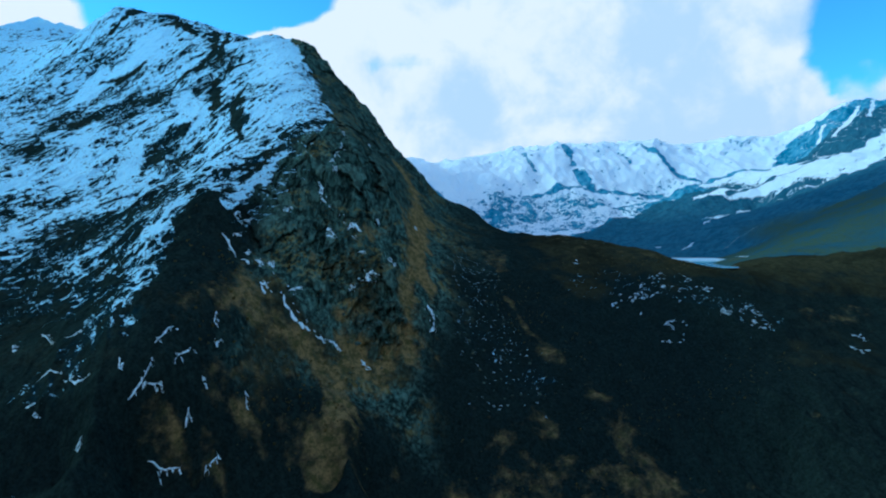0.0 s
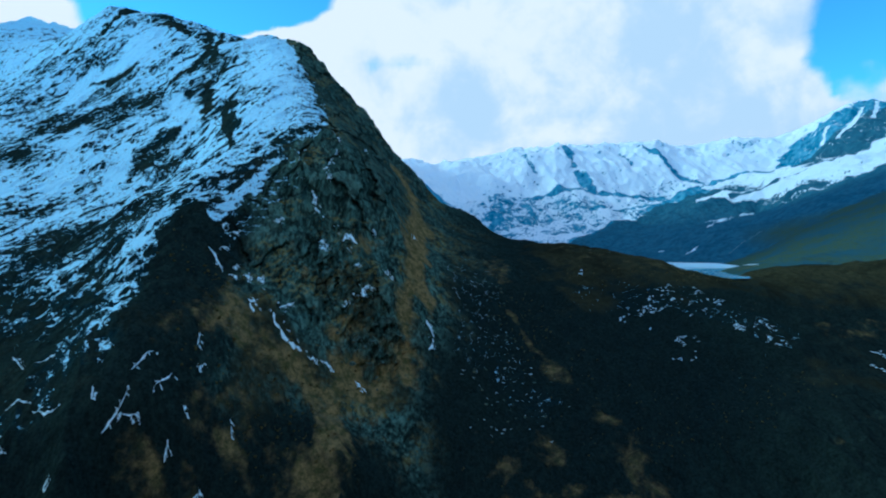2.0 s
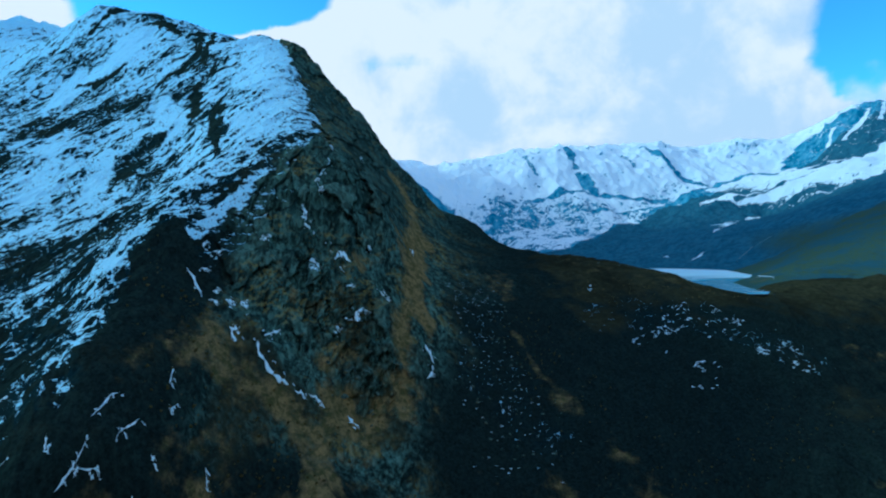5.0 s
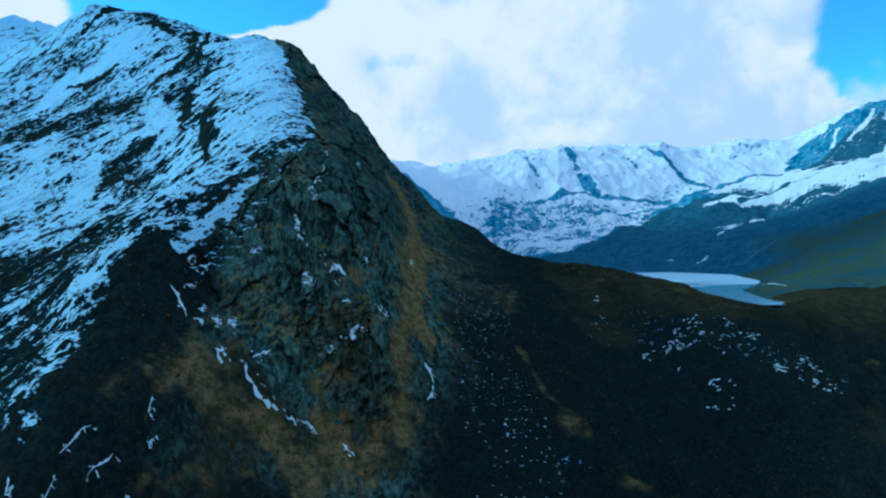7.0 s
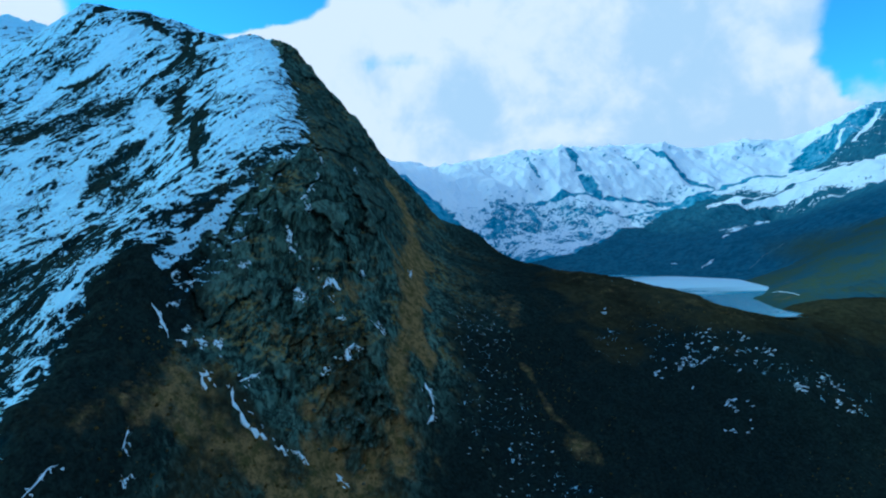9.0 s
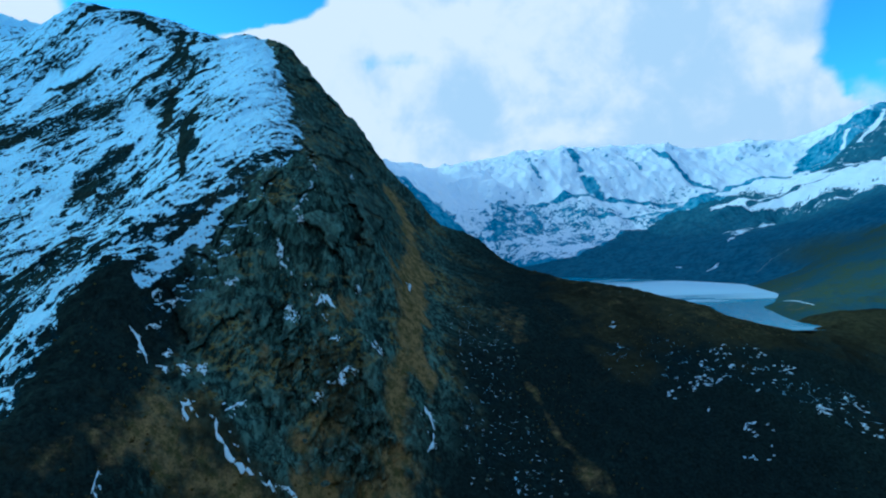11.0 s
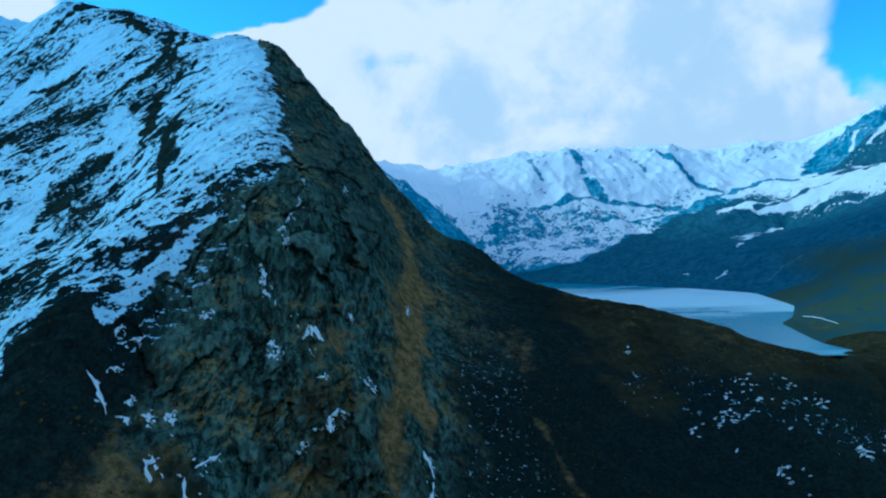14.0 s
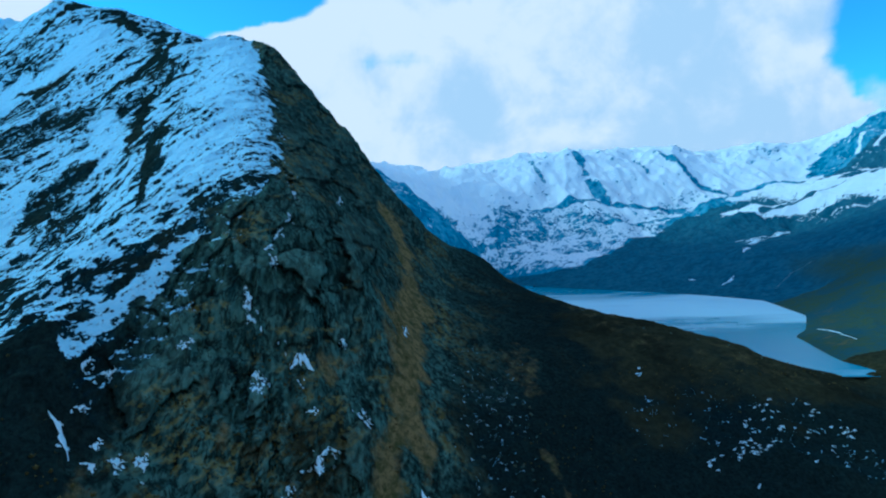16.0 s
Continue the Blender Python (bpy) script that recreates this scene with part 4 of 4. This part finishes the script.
for group, label, rows in (("snow on the cliff", "small white snow patch on a ledge of the dark cliff", CLIFF_SNOW),
                           ("snow in the gully", "narrow white tongue of old snow lying in the gully", GULLY_SNOW),
                           ("snow on the spur", "thin white snow patch on the dark grassy spur", SPUR_SNOW)):
    for k, (line, width) in enumerate(rows):
        snow_patch(line, {"snow in the gully": 0.85, "snow on the spur": 0.26}.get(group, 0.65) * width, k + 7 * len(rows), label, group, 7 if group == "snow on the cliff" else 6)

rng = np.random.RandomState(5)
for cx, cy, spread, count, large in ((209, 626, 6, 12, 4), (186, 622, 6, 8, 1), (222, 630, 5, 6, 2), (246, 659, 6, 8, 2), (277, 659, 6, 6, 1), (290, 640, 6, 8, 1), (228, 650, 7, 7, 1), (232, 580, 7, 10, 2),
                                     (284, 588, 7, 10, 3), (313, 600, 6, 9, 2), (308, 570, 6, 9, 1), (225, 557, 8, 6, 0), (413, 583, 5, 8, 1), (392, 551, 7, 8, 0), (165, 712, 3, 4, 2), (255, 620, 24, 14, 0)):
    for k in range(count):
        px, py = cx + rng.normal() * spread, cy + rng.normal() * spread * 0.7
        turn, long = rng.uniform(-0.2, 0.8), rng.uniform(0.7, 2.2) * (2.3 if k < large else 1.0)
        snow_patch([(px, py), (px + long * math.cos(turn), py + long * math.sin(turn))], rng.uniform(0.45, 0.85) * (2.2 if k < large else 1.0), rng.randint(9999),
                   "small white snow fleck among dark moraine stones", "snow on the moraine", 3)
for k in range(130):
    t = rng.uniform()
    px, py = 28 + 60 * t * rng.uniform() + rng.normal() * 12, 690 - 200 * t
    snow_patch([(px, py), (px + rng.uniform(1, 2.6), py + rng.uniform(-0.5, 0.3))], rng.uniform(0.4, 1.0), rng.randint(9999),
               "tiny white snow fleck among dark scree stones", "snow on the scree")
for line, width in (([(606, 1645), (618, 1630)], 13.0), ([(646, 1556), (686, 1582)], 13.0), ([(755, 1680), (800, 1745)], 22.0),
                    ([(850, 1830), (908, 1915), (1035, 1925)], 58.0), ([(485, 975), (462, 905), (447, 850)], 5.0)):
    snow_patch(line, width, 3, "white snow tongue on the slope above the lake", "snow by the lake")
SNOW_JOBS.append(([snow_tongue([(690, 1425), (720, 1450), (749, 1469), (797, 1468)], 3.5, np.random.RandomState(8))],
                  "thin pale footpath climbing the turf hillside", "", "footpath", "path", path_material()))
lay_snow()


# ---- low shrubs and tussocks on the spur and along the gully ----
def shrub_material():
    n = Nodes("low_shrub")
    each = n.add("NewGeometry").outputs["Random Per Island"]
    leaf = n.mix(each, rgb(0.05, 0.048, 0.018), rgb(0.24, 0.18, 0.06))
    n.link(n.mix(n.ramp(n.noise(n.place(), 1.5, 4, 0.6), 0.35, 0.65), leaf, rgb(0.09, 0.08, 0.028)), n.bsdf.inputs["Base Color"])
    n.bsdf.inputs["Roughness"].default_value = 0.9
    n.bsdf.inputs["Specular IOR Level"].default_value = 0.0
    return n.mat


def shrubs(name, label, lines, spread, count, size, seed):
    """A scatter of small leafy clumps: each is a handful of upright leaf blades round a stem."""
    rng = np.random.RandomState(seed)
    pick = [lines[k % len(lines)] for k in range(count)]
    t = rng.uniform(size=count)
    x = np.array([a[0] + (b[0] - a[0]) * s for (a, b), s in zip(pick, t)]) + rng.normal(size=count) * spread
    y = np.array([a[1] + (b[1] - a[1]) * s for (a, b), s in zip(pick, t)]) + rng.normal(size=count) * spread * 0.7
    gx, gy, gz, _ = land(x, y)
    blades = 11
    turn = rng.uniform(0, 6.28, (count, blades))
    big = size * (rng.uniform(0.15, 1.0, (count, 1)) ** 2 * 1.4 + 0.3) * rng.uniform(0.6, 1.1, (count, blades))
    out = rng.uniform(0.1, 0.8, (count, blades)) * big
    tall = big * rng.uniform(0.5, 1.0, (count, blades)) * (1.1 - 0.5 * out / big)
    dx, dy = np.cos(turn), np.sin(turn)
    base = np.stack([gx[:, None] + 0.3 * out * dx, gy[:, None] + 0.3 * out * dy, gz[:, None] - 0.25 + 0 * out], -1)
    tip = np.stack([gx[:, None] + out * dx, gy[:, None] + out * dy, gz[:, None] + tall], -1)
    wide = np.stack([-dy, dx, 0 * dx], -1) * (0.34 * big)[..., None]
    middle = base * 0.45 + tip * 0.55
    quad = np.stack([base, middle + wide, tip, middle - wide], 2).reshape(-1, 3)
    me = mesh_from(name, quad, np.arange(len(quad)).reshape(-1, 4), smooth_faces=False)
    me.materials.append(MAT_SHRUB)
    tagged(new(name, me), label, "shrub", kind="stuff")


MAT_SHRUB = shrub_material()
shrubs("shrubs", "low dark olive shrubs and tussocks on the grassy spur", [((-200, 480), (-120, 450)), ((-120, 450), (-45, 480)), ((-110, 440), (-66, 410)), ((-170, 440), (-120, 400))], 15, 350, 1.5, 11)
shrubs("shrubs", "tufts of yellowing grass on ledges of the dark cliff", [((-95, 545), (-55, 535)), ((-30, 690), (-30, 560)), ((-110, 556), (-70, 566)), ((-150, 520), (-100, 530))], 7, 400, 1.2, 12)
shrubs("shrubs", "low dark heath scattered over the moraine", [((20, 430), (180, 425)), ((80, 640), (100, 540)), ((160, 700), (330, 720)), ((120, 480), (320, 520))], 22, 700, 1.1, 13)


# ---- boulders that lie in the rubble under the cliff and along the moraine's crest ----
def boulder_material():
    n = Nodes("boulder_rock")
    at = n.place()
    grain = n.noise(at, 1.2, 6, 0.6)
    rock = n.mix(n.ramp(grain, 0.35, 0.65), rgb(0.03, 0.046, 0.038), rgb(0.13, 0.17, 0.13))
    lichen = n.math("MULTIPLY", n.ramp(n.noise(at, 0.5, 5, 0.6), 0.52, 0.66), 0.7)
    n.link(n.mix(lichen, rock, rgb(0.20, 0.15, 0.05)), n.bsdf.inputs["Base Color"])
    n.bsdf.inputs["Roughness"].default_value = 0.9
    n.bsdf.inputs["Specular IOR Level"].default_value = 0.1
    b = n.add("Bump")
    b.inputs["Strength"].default_value, b.inputs["Distance"].default_value = 0.7, 0.3
    n.link(grain, b.inputs["Height"])
    n.link(b.outputs["Normal"], n.bsdf.inputs["Normal"])
    return n.mat


MAT_BOULDER = boulder_material()


def boulder_shape(seed):
    """An angular block: a ball cut by random planes."""
    rng = np.random.RandomState(seed)
    bm = bmesh.new()
    bmesh.ops.create_icosphere(bm, subdivisions=3, radius=1.0)
    for _ in range(11):
        way = Vector(rng.normal(size=3)).normalized()
        depth = rng.uniform(0.45, 0.8)
        for v in bm.verts:
            over = v.co.dot(way) - depth
            if over > 0:
                v.co -= way * over * 0.94
    me = bpy.data.meshes.new("boulder")
    bm.to_mesh(me)
    bm.free()
    me.materials.append(MAT_BOULDER)
    return me


def scatter_boulders(shapes, places, seed, label, group):
    rng = np.random.RandomState(seed)
    x, y, size = (np.array(v, float) for v in zip(*places))
    gx, gy, gz, _ = land(x, y)
    for k in range(len(x)):
        rock = new("boulder", shapes[rng.randint(len(shapes))])
        stretch = rng.uniform(0.75, 1.25, 3) * size[k]
        rock.matrix_world = Matrix.LocRotScale((gx[k], gy[k], gz[k] + 0.15 * stretch[2]), Euler((rng.uniform(-0.3, 0.3), rng.uniform(-0.3, 0.3), rng.uniform(0, 6.28))), (stretch[0], stretch[1], 0.75 * stretch[2]))
        tagged(rock, label, "boulder", group)


BOULDERS = [boulder_shape(k + 300) for k in range(6)]
rng = np.random.RandomState(21)
scatter_boulders(BOULDERS, [(-68 + rng.normal() * 17, 510 + rng.normal() * 9, 0.9 + 2.4 * rng.uniform() ** 2) for _ in range(46)], 22,
                 "angular grey-green boulder with ochre lichen in rubble below the cliff", "boulders in the rubble")
scatter_boulders(BOULDERS, [(px + rng.normal() * 5, py + rng.normal() * 4, rng.uniform(0.8, 2.0)) for px, py in ((205, 784), (222, 772), (243, 755), (262, 750), (287, 740), (310, 733), (330, 732), (160, 850), (150, 900))], 23,
                 "dark boulder on the turf crest of the moraine", "boulders on the moraine")
scatter_boulders(BOULDERS, [(40 + 25 * rng.uniform() + 14 * rng.normal(), 500 + 180 * rng.uniform(), 0.7 + 1.3 * rng.uniform() ** 2) for _ in range(60)], 24,
                 "dark angular boulder among blue-black scree", "boulders in the scree")
